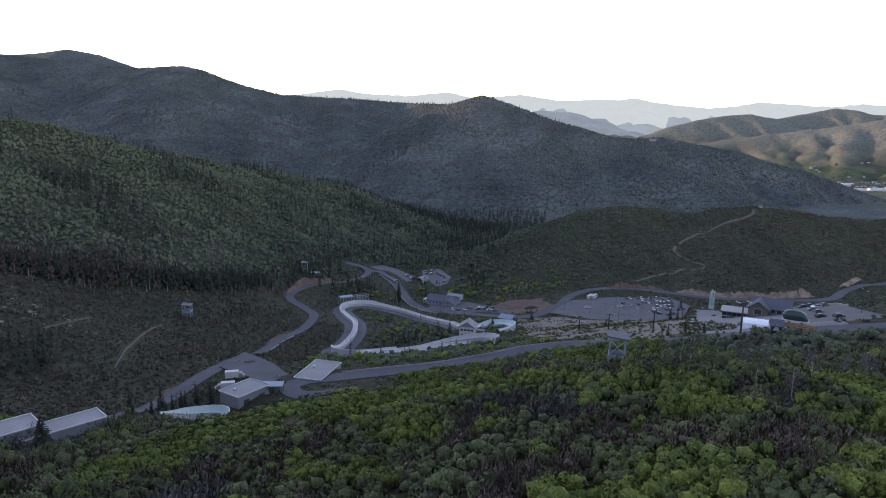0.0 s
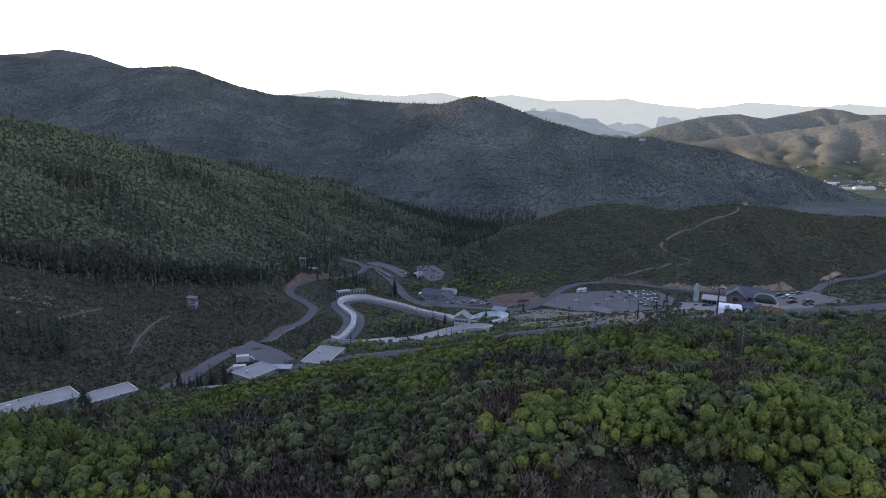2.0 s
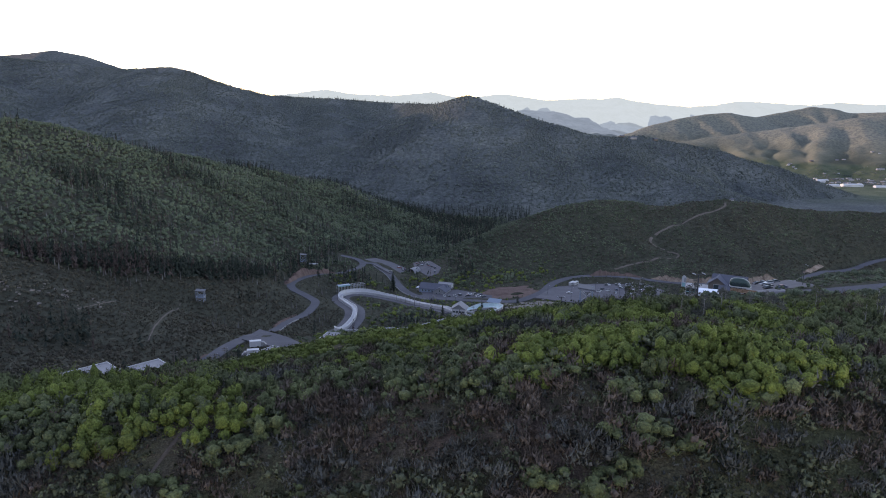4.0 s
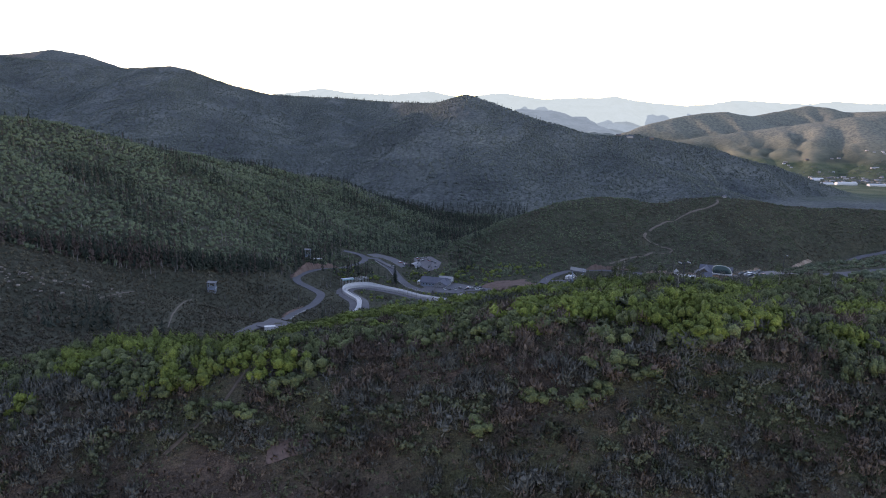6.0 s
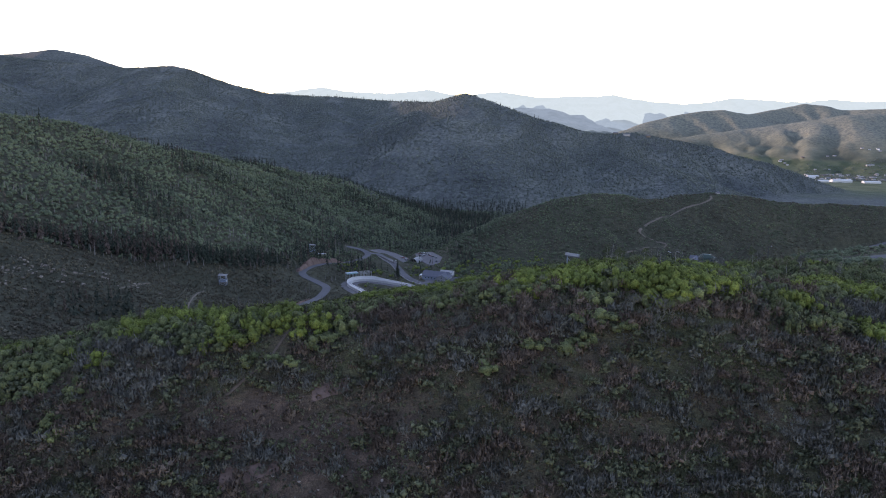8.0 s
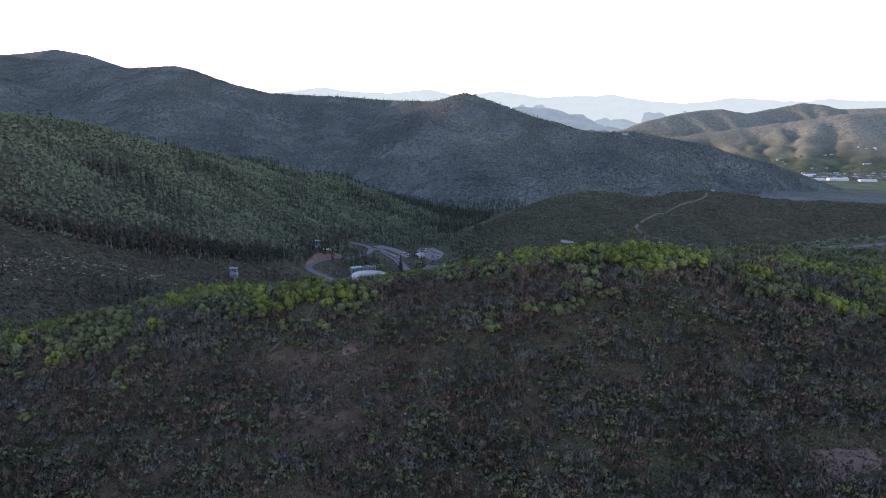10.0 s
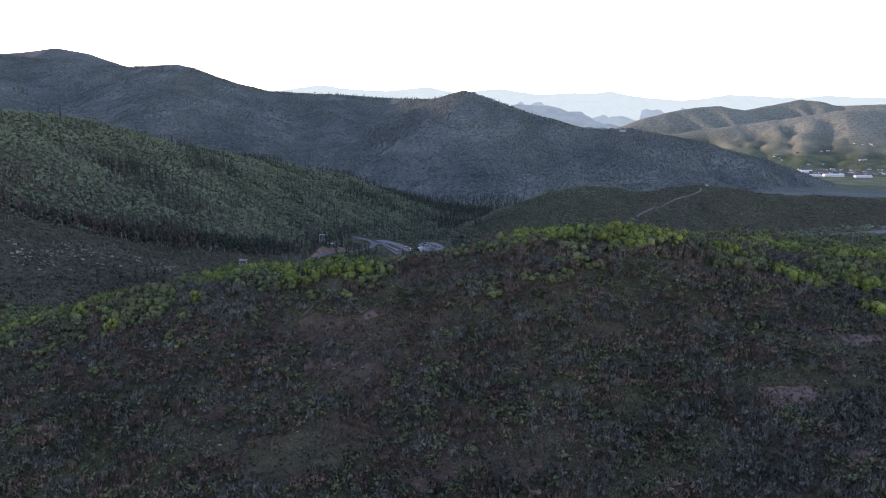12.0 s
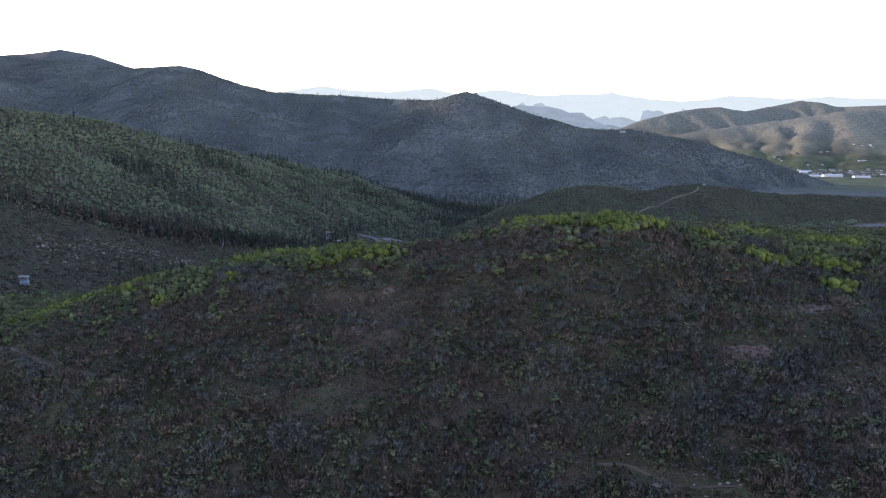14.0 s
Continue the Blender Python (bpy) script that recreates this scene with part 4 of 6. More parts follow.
def bus(x, y, z, rz):
    ob = thing("shuttle_bus", x, y, z, rz, "long white shuttle bus parked at the lot edge", "bus", "white buses")
    Solid().sweep([(-4.2, 0.45), (-4.2, 2.75), (-3.9, 2.95), (3.6, 2.95), (4.0, 2.6), (4.2, 1.4), (4.2, 0.45)], -1.15, 1.15, 1).to("body", WHITE, ob)
    for sy in (-1.16, 1.16):
        for i in range(5):
            Solid().box((-3.3 + 1.5 * i, sy, 2.05), (1.25, 0.04, 0.75)).to("window", GLASS, ob)
    Solid().box((4.06, 0, 2.0), (0.12, 1.9, 0.85)).to("windscreen", GLASS, ob)
    for sx in (-2.7, 2.6):
        for sy in (-1.05, 1.05):
            Solid().tube((sx, sy - 0.13, 0.45), (sx, sy + 0.13, 0.45), 0.45, n=12).to("wheel", RUBBER, ob)
    return ob


def truck(x, y, z, rz):
    ob = thing("box_truck", x, y, z, rz, "white box truck parked beside the flat-roofed garage", "truck")
    Solid().box((-1.0, 0, 2.0), (5.0, 2.3, 2.5)).to("cargo_box", WHITE, ob)
    Solid().sweep([(1.6, 0.6), (1.6, 2.5), (2.6, 2.5), (3.3, 1.6), (3.7, 1.4), (3.7, 0.6)], -1.05, 1.05, 1).to("cab", PALE, ob)
    Solid().box((0.1, 0, 0.62), (7.0, 1.0, 0.25)).to("chassis", DARK_STEEL, ob)
    for sx in (-2.3, 2.7):
        for sy in (-0.95, 0.95):
            Solid().tube((sx, sy - 0.14, 0.45), (sx, sy + 0.14, 0.45), 0.45, n=12).to("wheel", RUBBER, ob)
    return ob


lot_z = lambda x, y: pad_height("big", x, y) + 0.07
first_car = car(108, 532, lot_z(108, 532), 92)
crng = random.Random(5)
spots = []
for row, (ya, count) in enumerate(((546, 13), (538, 9), (528, 8), (516, 7), (502, 6))):
    for i in range(count):
        px = 134 - 3.0 * i - 2.0 * row
        if crng.random() < 0.82:
            spots.append((px, ya + 0.06 * (px - 110) + crng.uniform(-0.6, 0.6), 92 + crng.choice((0, 180)) + crng.uniform(-4, 4)))
spots += [(63, 505, 10), (92, 524, 60), (88, 513, 35), (100, 507, 80), (96, 517, 40), (103, 521, 95), (112, 488, 15), (118, 484, 20), (122, 489, 100), (110, 495, 50)]
for px, py, rz in spots:
    if inside(PADS["big"][0], np.array([px]), np.array([py]))[0] < -1.2 and math.hypot(px - 108, py - 532) > 4:
        copy_thing(first_car, pose(px, py, lot_z(px, py), 0, 0, rz))
for px, py, rz in ((128, 262, 20), (125, 270, 25), (133, 290, 15), (144, 318, 200), (149, 321, 20), (141, 326, 205), (146, 329, 30), (137, 306, 195)):
    copy_thing(first_car, pose(px, py, pad_height("east", px, py) + 0.06, 0, 0, rz))
for px, py, rz in ((-19, 518, 30), (-15, 513, 35), (-11, 509, 30), (-21, 512, 210), (-7, 506, 40), (-27, 517, 120), (-31, 513, 115), (-36, 512, 110), (-40, 515, 105), (-14, 520, 30), (-10, 516, 215)):
    copy_thing(first_car, pose(px, py, pad_height("lodge", px, py) + 0.05, 0, 0, rz))
for px, py, rz in ((-98, 652, 40), (-93, 646, 45), (-92, 640, 60), (-101, 612, 20)):
    copy_thing(first_car, pose(px, py, pad_height("upper", px, py) + 0.1, 0, 0, rz))
for px, py, rz in ((-83, 686, 40), (-79, 683, 42), (-76, 679, 38), (-73, 676, 44), (-71, 668, 120), (-69, 661, 118), (-67, 654, 300), (-64, 646, 115), (-80, 672, 30), (-76, 665, 210), (-59, 632, 110), (-57, 612, 95)):
    copy_thing(first_car, pose(px, py, pad_height("service", px, py) + 0.09, 0, 0, rz))
first_bus = bus(69, 545.5, lot_z(69, 545.5), 62)
copy_thing(first_bus, pose(72.5, 546.5, lot_z(72.5, 546.5), 0, 0, 62))
truck(-101, 238, height(-101, 238), 20)
truck(-101, 229, height(-101, 229), 200)


# ---- buildings ----
def flat_building(name, x, y, z, rz, sx, sy, h, roof_mat, wall_mat, label, doors=2, parapet=True):
    ob = thing(name, x, y, z, rz, label, "building")
    Solid().box((0, 0, h / 2 - 1.5), (sx, sy, h + 3.0)).to("wall", wall_mat, ob)
    Solid().box((0, 0, h + 0.12), (sx + 0.5, sy + 0.5, 0.25)).to("roof", roof_mat, ob)
    if parapet:
        for c, s in (((0, sy / 2 + 0.26, h + 0.36), (sx + 0.76, 0.24, 0.3)), ((0, -sy / 2 - 0.26, h + 0.36), (sx + 0.76, 0.24, 0.3)),
                     ((sx / 2 + 0.26, 0, h + 0.36), (0.24, sy + 0.28, 0.3)), ((-sx / 2 - 0.26, 0, h + 0.36), (0.24, sy + 0.28, 0.3))):
            Solid().box(c, s).to("roof_edge", WHITE, ob, "white roof edge")
    for i in range(doors):
        px = -sx / 2 + (i + 0.5) * sx / doors
        Solid().box((px, -sy / 2 - 0.03, 1.3), (min(2.4, sx / doors * 0.6), 0.1, 2.4)).to("door", DARK_STEEL, ob)
    Solid().box((-sx * 0.25, sy * 0.1, h + 0.6), (0.9, 0.9, 0.8)).to("roof_vent", WHITE, ob)
    return ob


flat_building("track_shed", -104.5, 143.2, 67.8, 52, 18.5, 6.6, 4.8, ROOF_GREY, PALE, "long grey flat-roofed track shed with white edges", 4)
flat_building("track_shed", -115.5, 133, 69.6, 52, 20, 8, 5.0, ROOF_GREY, PALE, "grey flat-roofed shed beside the long shed", 3)
flat_building("garage", -90.5, 222, 45.6, 62, 14, 10, 4.2, ROOF_GREY, PALE, "pale flat-roofed garage beside the road bend", 2)
flat_building("service_building", -72.3, 253, 42.6, -9, 11, 20, 3.0, ROOF_GREY, PALE, "grey flat-roofed service building by the track", 3)

carport = thing("carport", -82.5, 227, 45.2, 10, "open carport roof on steel posts beside the garage", "carport")
Solid().box((0, 0, 4.7), (9.0, 5.0, 0.25)).to("roof", ROOF_BLUE, carport)
for px in (-4, 0, 4):
    for py in (-2.2, 2.2):
        Solid().tube((px, py, -1.0), (px, py, 4.6), 0.12).to("post", DARK_STEEL, carport)
for px in (-4, 0):
    Solid().tube((px, -2.2, 0.6), (px + 4, -2.2, 4.4), 0.07).to("brace", STEEL, carport)


def gabled(ob, sx, sy, eave, ridge, wall_mat, roof_mat, over=0.6, c=(0, 0)):
    """Walls with two gables, and a pitched roof of two slabs along x."""
    cx, cy = c
    Solid().sweep([(cy - sy / 2, -2.0), (cy - sy / 2, eave), (cy, ridge), (cy + sy / 2, eave), (cy + sy / 2, -2.0)], cx - sx / 2, cx + sx / 2, 0).to("wall", wall_mat, ob)
    k = (ridge - eave) / (sy / 2)
    for s in (-1, 1):
        e = sy / 2 + over
        Solid().sweep([(cy, ridge + 0.05), (cy + s * e, ridge + 0.05 - k * e), (cy + s * e, ridge + 0.3 - k * e), (cy, ridge + 0.3)], cx - sx / 2 - over, cx + sx / 2 + over, 0).to("roof", roof_mat, ob)


def windows(ob, places, size, mat=GLASS, face="y"):
    for x, y, z in places:
        s = (size[0], 0.1, size[1]) if face == "y" else (0.1, size[0], size[1])
        w = Solid().box((x, y, z), s).to("window", mat, ob)
        f = (size[0] + 0.24, 0.06, size[1] + 0.24) if face == "y" else (0.06, size[0] + 0.24, size[1] + 0.24)
        Solid().box((x, y, z), f).to("frame", WHITE, w)


lodge = thing("lodge", -51, 541, height(-51, 541), -14, "dark-roofed lodge with pale gable end in the valley", "building")
gabled(lodge, 24, 11, 3.6, 7.4, BLUE_WALL, ROOF_DARK)
Solid().sweep([(9 - 5.5, -2.0), (9 - 5.5, 3.8), (9, 7.0), (9 + 5.5, 3.8), (9 + 5.5, -2.0)], -12.5, 3.0, 1).to("wing", PALE, lodge, "pale gabled wing")
for s in (-1, 1):
    Solid().sweep([(9, 7.1), (9 + s * 6.2, 3.5), (9 + s * 6.2, 3.75), (9, 7.35)], -13.2, 3.0, 1).to("wing_roof", ROOF_DARK, lodge)
windows(lodge, [(-9 + 3 * i, -5.55, 1.9) for i in range(5)], (1.3, 1.3))
windows(lodge, [(6.5, -12.55, 1.8), (9, -12.55, 1.8), (11.5, -12.55, 1.8), (9, -12.55, 4.6)], (1.3, 1.4))
Solid().box((-13.5, -2, 1.0), (4, 6, 0.3)).to("deck", TIMBER, lodge)
Solid().box((-13.5, -2, 3.4), (4.2, 6.2, 0.2)).to("deck_roof", STEEL, lodge)
for px, py in ((-15.3, -4.8), (-15.3, 0.8)):
    Solid().tube((px, py, -1), (px, py, 3.4), 0.1).to("post", WHITE, lodge)
annex = thing("annex", -42, 556, height(-42, 556), -14, "white low annex behind the lodge", "building")
gabled(annex, 12, 8, 4.2, 5.6, WHITE, ROOF_GREY, 0.4)

quonset = thing("quonset_hut", -81, 638, height(-81, 638), -28, "arched metal quonset hut with dark open front", "hut")
arc = [(5.2 * math.cos(a), 5.6 * math.sin(a)) for a in np.linspace(0, math.pi, 17)]
inner = [(4.9 * math.cos(a), 5.3 * math.sin(a)) for a in np.linspace(math.pi, 0, 17)]
Solid().sweep(arc + inner, -6, 6, 1).to("shell", PALE, quonset)
Solid().sweep(arc[1:-1] + [(-5.0, -1), (5.0, -1)], 2.0, 2.2, 1).to("back_wall", DARK_STEEL, quonset)

gable_house = thing("timing_building", -21.5, 409, height(-21.5, 409), -6, "tall white gabled timing building beside the track", "building")
Solid().box((0, 0, 2.5), (9.5, 9, 9.0)).to("wall", WHITE, gable_house)
Solid().sweep([(-4.75, 7.0), (0, 10.2), (4.75, 7.0)], -4.5, 4.5, 1).to("gable", PALE, gable_house)
for s in (-1, 1):
    Solid().sweep([(0, 10.3), (s * 5.5, 6.6), (s * 5.5, 6.85), (0, 10.55)], -5.2, 5.2, 1).to("roof", ROOF_GREY, gable_house)
windows(gable_house, [(-3.2 + 2.15 * i, -4.55, 5.2) for i in range(4)], (1.7, 1.1))
windows(gable_house, [(-3.0, -4.55, 1.6), (3.0, -4.55, 1.6)], (1.4, 1.2))
Solid().box((0, -4.56, 1.2), (1.6, 0.1, 2.4)).to("door", TEAL, gable_house)
Solid().box((7.5, 0, 4.4), (5.5, 3.0, 0.3)).to("walkway", CONCRETE, gable_house)

start = thing("control_hut", 2, 456, height(2, 456), -18, "small control hut with a slanting blue roof", "hut")
Solid().box((0, 0, 1.2), (8, 5, 5.5)).to("wall", PALE, start)
Solid().sweep([(-3.4, 3.6), (3.4, 5.0), (3.4, 5.25), (-3.4, 3.85)], -5, 5, 0).to("roof", ROOF_BLUE, start)
windows(start, [(-2.4 + 2.4 * i, -2.55, 2.4) for i in range(3)], (1.7, 1.0))

glass_house = thing("glass_hall", 109.5, 318, height(109, 316) - 2.0, -20, "glass-fronted hall with a flat white roof", "building")
Solid().box((0, 0.5, 0.5), (12.6, 8, 8.0)).to("wall", BLUE_WALL, glass_house)
Solid().box((0, 0, 4.75), (14, 10.5, 0.4)).to("roof", PALE, glass_house)
for i in range(6):
    p = Solid().box((-5.25 + 2.1 * i, -3.6, 2.3), (1.95, 0.12, 3.8)).to("pane", GLASS, glass_house)
    Solid().box((-4.2 + 2.1 * i, -3.62, 2.3), (0.14, 0.2, 4.0)).to("mullion", TEAL, p)
Solid().box((0, -3.66, 2.3), (12.6, 0.1, 0.4)).to("band", TEAL, glass_house, "turquoise band")

gl = thing("plaza_lodge", 121, 308, height(120, 306) + 0.4, -24, "dark-roofed timber lodge with crossed gables on the plaza", "building")
gabled(gl, 15, 9.5, 3.4, 6.6, TIMBER, ROOF_DARK, 0.9)
Solid().sweep([(-9, -1.0), (-9, 3.4), (-5, 6.4), (-1, 3.4), (-1, -1.0)], -9, 0, 1).to("porch", TIMBER, gl)
for s in (-1, 1):
    Solid().sweep([(-5, 6.6), (-5 + s * 4.9, 2.95), (-5 + s * 4.9, 3.2), (-5, 6.85)], -10, 1, 1).to("porch_roof", ROOF_DARK, gl)
windows(gl, [(0.8 + 2.4 * i, -4.8, 1.9) for i in range(3)], (1.7, 1.6))
windows(gl, [(-5, -9.05, 2.0)], (3.0, 2.4))

fin = thing("sign_tower", 155, 512, height(155, 512), -20, "tall slim white and turquoise sign tower", "sign tower")
Solid().sweep([(-2.0, -1), (2.0, -1), (1.5, 13.5), (-0.4, 15.2), (-1.8, 13.0)], -0.35, 0.35, 1).to("mast", WHITE, fin)
Solid().sweep([(-1.3, 3.0), (1.3, 3.0), (1.1, 9.0), (-1.4, 9.0)], -0.4, 0.4, 1).to("panel", TEAL, fin, "turquoise panel")
Solid().sweep([(0.2, 9.6), (1.3, 9.6), (1.1, 13.0), (0.2, 13.0)], -0.4, 0.4, 1).to("upper_panel", PALE, fin)

# the chairlift
lift = thing("lift_terminal", 93.5, 216, height(93.5, 216) + 2.4, -20, "chairlift terminal with rounded green canopy on columns", "ski lift")
lift.scale = (0.82, 0.82, 0.82)
Solid().add([(-4.6, -2.4, 4.0), (4.6, -2.4, 4.0), (4.6, 2.4, 4.0), (-4.6, 2.4, 4.0), (-4.6, -2.4, 4.5), (4.6, -2.4, 4.5), (4.6, 2.4, 4.5), (-4.6, 2.4, 4.5)],
            [(3, 2, 1, 0), (0, 1, 5, 4), (1, 2, 6, 5), (2, 3, 7, 6), (3, 0, 4, 7), (4, 5, 6, 7)]).to("rim", WHITE, lift, "white rim")
shell_v, shell_f = [], []
for k, (out_, up_) in enumerate(((1.0, 4.5), (1.02, 5.3), (0.95, 6.4), (0.8, 7.3), (0.52, 7.9), (0.2, 8.1))):
    for i in range(20):
        a = 2 * math.pi * i / 20
        ca, sa = math.cos(a), math.sin(a)
        shell_v.append((4.4 * out_ * math.copysign(abs(ca) ** 0.5, ca) - 0.12 * (up_ - 4.5) * 2, 2.3 * out_ * math.copysign(abs(sa) ** 0.5, sa), up_))
for k in range(5):
    shell_f += [(20 * k + i, 20 * k + (i + 1) % 20, 20 * k + 20 + (i + 1) % 20, 20 * k + 20 + i) for i in range(20)]
shell_f += [tuple(range(100, 120)), tuple(range(19, -1, -1))]
Solid().add(shell_v, shell_f).to("canopy", GREEN_METAL, lift)
for i in range(3):
    Solid().box((-2.6 + 2.2 * i, -2.32, 5.4), (1.7, 0.08, 1.3)).to("pane", GLASS, lift)
for px in (-2.2, 2.2):
    Solid().box((px, 0, -0.6), (0.9, 0.9, 9.4)).to("column", DARK_STEEL, lift)
deck = thing("timber_deck", 93.0, 212, height(93, 212) + 1.6, -20, "orange-brown timber loading deck under the lift", "deck")
Solid().box((0, 0, 1.1), (9.6, 5.0, 0.25)).to("floor", ORANGE_WOOD, deck)
for i in range(7):
    Solid().box((-4.6 + 1.53 * i, -2.4, 0.6), (0.2, 0.2, 3.2)).to("post", ORANGE_WOOD, deck)
for h in (0.0, 0.5, 1.6, 2.1):
    Solid().box((0, -2.45, h), (9.5, 0.1, 0.3)).to("rail", ORANGE_WOOD, deck)
hut = thing("ticket_hut", 86.2, 211.5, height(86.2, 211.5), -15, "dark ticket hut with a white triangle sign", "hut")
gabled(hut, 3.2, 3.2, 3.2, 4.6, DARK_STEEL, ROOF_DARK, 0.4)
Solid().sweep([(-1.2, 1.6), (0.9, 1.6), (-0.1, 3.7)], -1.75, -1.68, 1).to("sign", WHITE, hut, "white triangle sign")
tent = thing("event_tent", 92, 246, height(92, 246) + 0.4, -18, "long white event tent on the plaza", "tent")
Solid().sweep([(-2.6, -0.4), (-2.6, 2.4), (-1.6, 3.3), (0, 3.7), (1.6, 3.3), (2.6, 2.4), (2.6, -0.4)], -4.4, 4.4, 0).to("cover", TENT_WHITE, tent)
for px in (-4.45, 0, 4.45):
    Solid().tube((px, -2.65, -0.4), (px, -2.65, 2.5), 0.07).to("pole", STEEL, tent)


def lift_tower(x, y, tall, rz):
    ob = thing("lift_tower", x, y, height(x, y) - 0.3, rz, "dark steel chairlift tower with cross arm and sheaves", "ski lift tower", "chairlift towers")
    Solid().tube((0, 0, 0), (0, 0, tall), 0.36, 0.26, 12).to("mast", DARK_STEEL, ob)
    Solid().box((0, 0, tall + 0.1), (4.6, 0.3, 0.3)).to("cross_arm", DARK_STEEL, ob)
    for s in (-2.1, 2.1):
        Solid().box((s, 0, tall + 0.35), (0.25, 2.6, 0.35)).to("sheave_train", STEEL, ob)
        Solid().box((s, 0, tall + 0.9), (0.12, 0.12, 0.8)).to("lifting_frame", DARK_STEEL, ob)
    return ob


TOWERS = [(84, 236, 11.5), (66, 290, 9.5), (53, 330, 9.0), (44, 380, 8.5)]
for tx, ty, th in TOWERS:
    lift_tower(tx, ty, th, 15)
lift_tower(112, 424, 9.0, 15)


def lamp_post(x, y, tall=9.0, rz=0):
    ob = thing("lamp_post", x, y, height(x, y) - 0.2, rz, "slim dark lamp post with a short arm", "lamp post", "lamp posts")
    Solid().tube((0, 0, 0), (0, 0, tall), 0.12, 0.08).to("pole", DARK_STEEL, ob)
    Solid().tube((0, 0, tall), (1.1, 0, tall + 0.25), 0.05).to("arm", DARK_STEEL, ob)
    Solid().box((1.3, 0, tall + 0.22), (0.7, 0.3, 0.14)).to("lamp_head", STEEL, ob)
    return ob


for px, py in ((84, 508), (100, 490), (118, 506), (62, 484), (126, 536), (45, 500), (30, 360), (74, 430), (-28, 470), (-20, 430), (-60, 470), (148, 290), (139, 268)):
    lamp_post(px, py)


def utility_pole(x, y, tall=9.5, rz=0):
    ob = thing("utility_pole", x, y, height(x, y) - 0.4, rz, "brown timber utility pole with a cross bar", "utility pole", "utility poles")
    Solid().tube((0, 0, 0), (0, 0, tall), 0.17, 0.12).to("pole", TIMBER, ob)
    for h in (tall - 0.6, tall - 1.5):
        Solid().box((0, 0, h), (2.4, 0.14, 0.16)).to("cross_bar", TIMBER, ob)
    for s in (-1.0, 0, 1.0):
        Solid().tube((s, 0, tall - 0.52), (s, 0, tall - 0.25), 0.06).to("insulator", STEEL, ob)
    return ob


for px, py, th in ((-104, 168, 9), (-101, 193, 10), (-108, 219, 8), (-82, 232, 6), (-30, 384, 10), (-44, 392, 9), (-12, 402, 9)):
    utility_pole(px, py, th, 20)


# ---- the sliding track ----
def trough(name, line, bank, label, wall_mat, inner_mat, base=1.0, slim=1.0):
    """A run: outer shell, inner surface and a bank that rises on the outside of the bends."""
    p = np.array(line)
    t = np.gradient(p[:, :2], axis=0)
    t /= np.linalg.norm(t, axis=1)[:, None]
    side = np.column_stack([t[:, 1], -t[:, 0]])
    turn = np.zeros(len(p))
    turn[1:-1] = t[:-2, 0] * t[2:, 1] - t[:-2, 1] * t[2:, 0]
    for _ in range(8):
        turn = np.convolve(np.pad(turn, 1, "edge"), (0.25, 0.5, 0.25), "valid")
    ob = new(name)
    ob.matrix_basis = pose(p[0, 0], p[0, 1], p[0, 2])
    tagged(ob, label, "bobsled track")
    shell, inside_face, lip = ([], []), ([], []), ([], [])
    for (x, y, z), (sx, sy), c in zip(p - p[0], side, turn):
        up = bank * min(1.0, abs(c) * 4.0)
        right, left = (1.0 + (up if c > 0 else 0)), (1.0 + (up if c < 0 else 0))
        q = lambda s, h: (x + s * slim * sx, y + s * slim * sy, z + base + h)
        shell[0].extend([q(-2.1, left), q(-1.95, -base - 0.4), q(1.95, -base - 0.4), q(2.1, right)])
        inside_face[0].extend([q(-1.85, left), q(-1.4, 0.45 * left), q(-0.8, 0.12), q(0.8, 0.12), q(1.4, 0.45 * right), q(1.85, right)])
        lip[0].extend([q(-2.25, left), q(-2.25, left + 0.18), q(-1.75, left + 0.18), q(-1.75, left), q(1.75, right), q(1.75, right + 0.18), q(2.25, right + 0.18), q(2.25, right)])
    n = len(p)
    for i in range(n - 1):
        shell[1].extend([(4 * i + j, 4 * i + 4 + j, 4 * i + 5 + j, 4 * i + 1 + j) for j in range(3)])
        inside_face[1].extend([(6 * i + j, 6 * i + 1 + j, 6 * i + 7 + j, 6 * i + 6 + j) for j in range(5)])
        for k in (0, 4):
            lip[1].extend([(8 * i + k + j, 8 * i + 8 + k + j, 8 * i + 8 + k + (j + 1) % 4, 8 * i + k + (j + 1) % 4) for j in range(4)])
    mesh_object("shell", *shell, wall_mat, ob)
    mesh_object("running_surface", *inside_face, inner_mat, ob, smooth=True)
    mesh_object("lip", *lip, WHITE, ob, "white rounded lip")
    return ob


ribbon("pavement_track", TRACK, 7.4, -0.05, 0.6, PATH_GREY, "grey service path under the sliding track", "path")
trough("sliding_track", TRACK, 1.9, "long winding white concrete bobsled track", ICE_WHITE, ICE_WHITE, 1.0, 0.78)
LOOP = graded([(-17, 436), (-8, 441), (1, 440), (6, 432), (5, 422), (-1, 414)], 2.0)
trough("sliding_track", LOOP, 2.4, "tight white banked bend of the bobsled track", ICE_WHITE, ICE_TEAL)
BOWL = graded([(-101, 184), (-98.5, 195), (-93, 201), (-88.5, 200.5), (-86.5, 196)], 2.0, 30)
trough("sliding_track", BOWL, 1.5, "banked track bend with turquoise inside", ICE_WHITE, ICE_PALE, 1.3, 0.62)
RETURN = graded([(-80, 356), (-58, 366), (-34, 378), (-18, 380)], 3.0)
trough("return_track", RETURN, 0.4, "short white lower run beside the bobsled track", ICE_WHITE, ICE_WHITE)

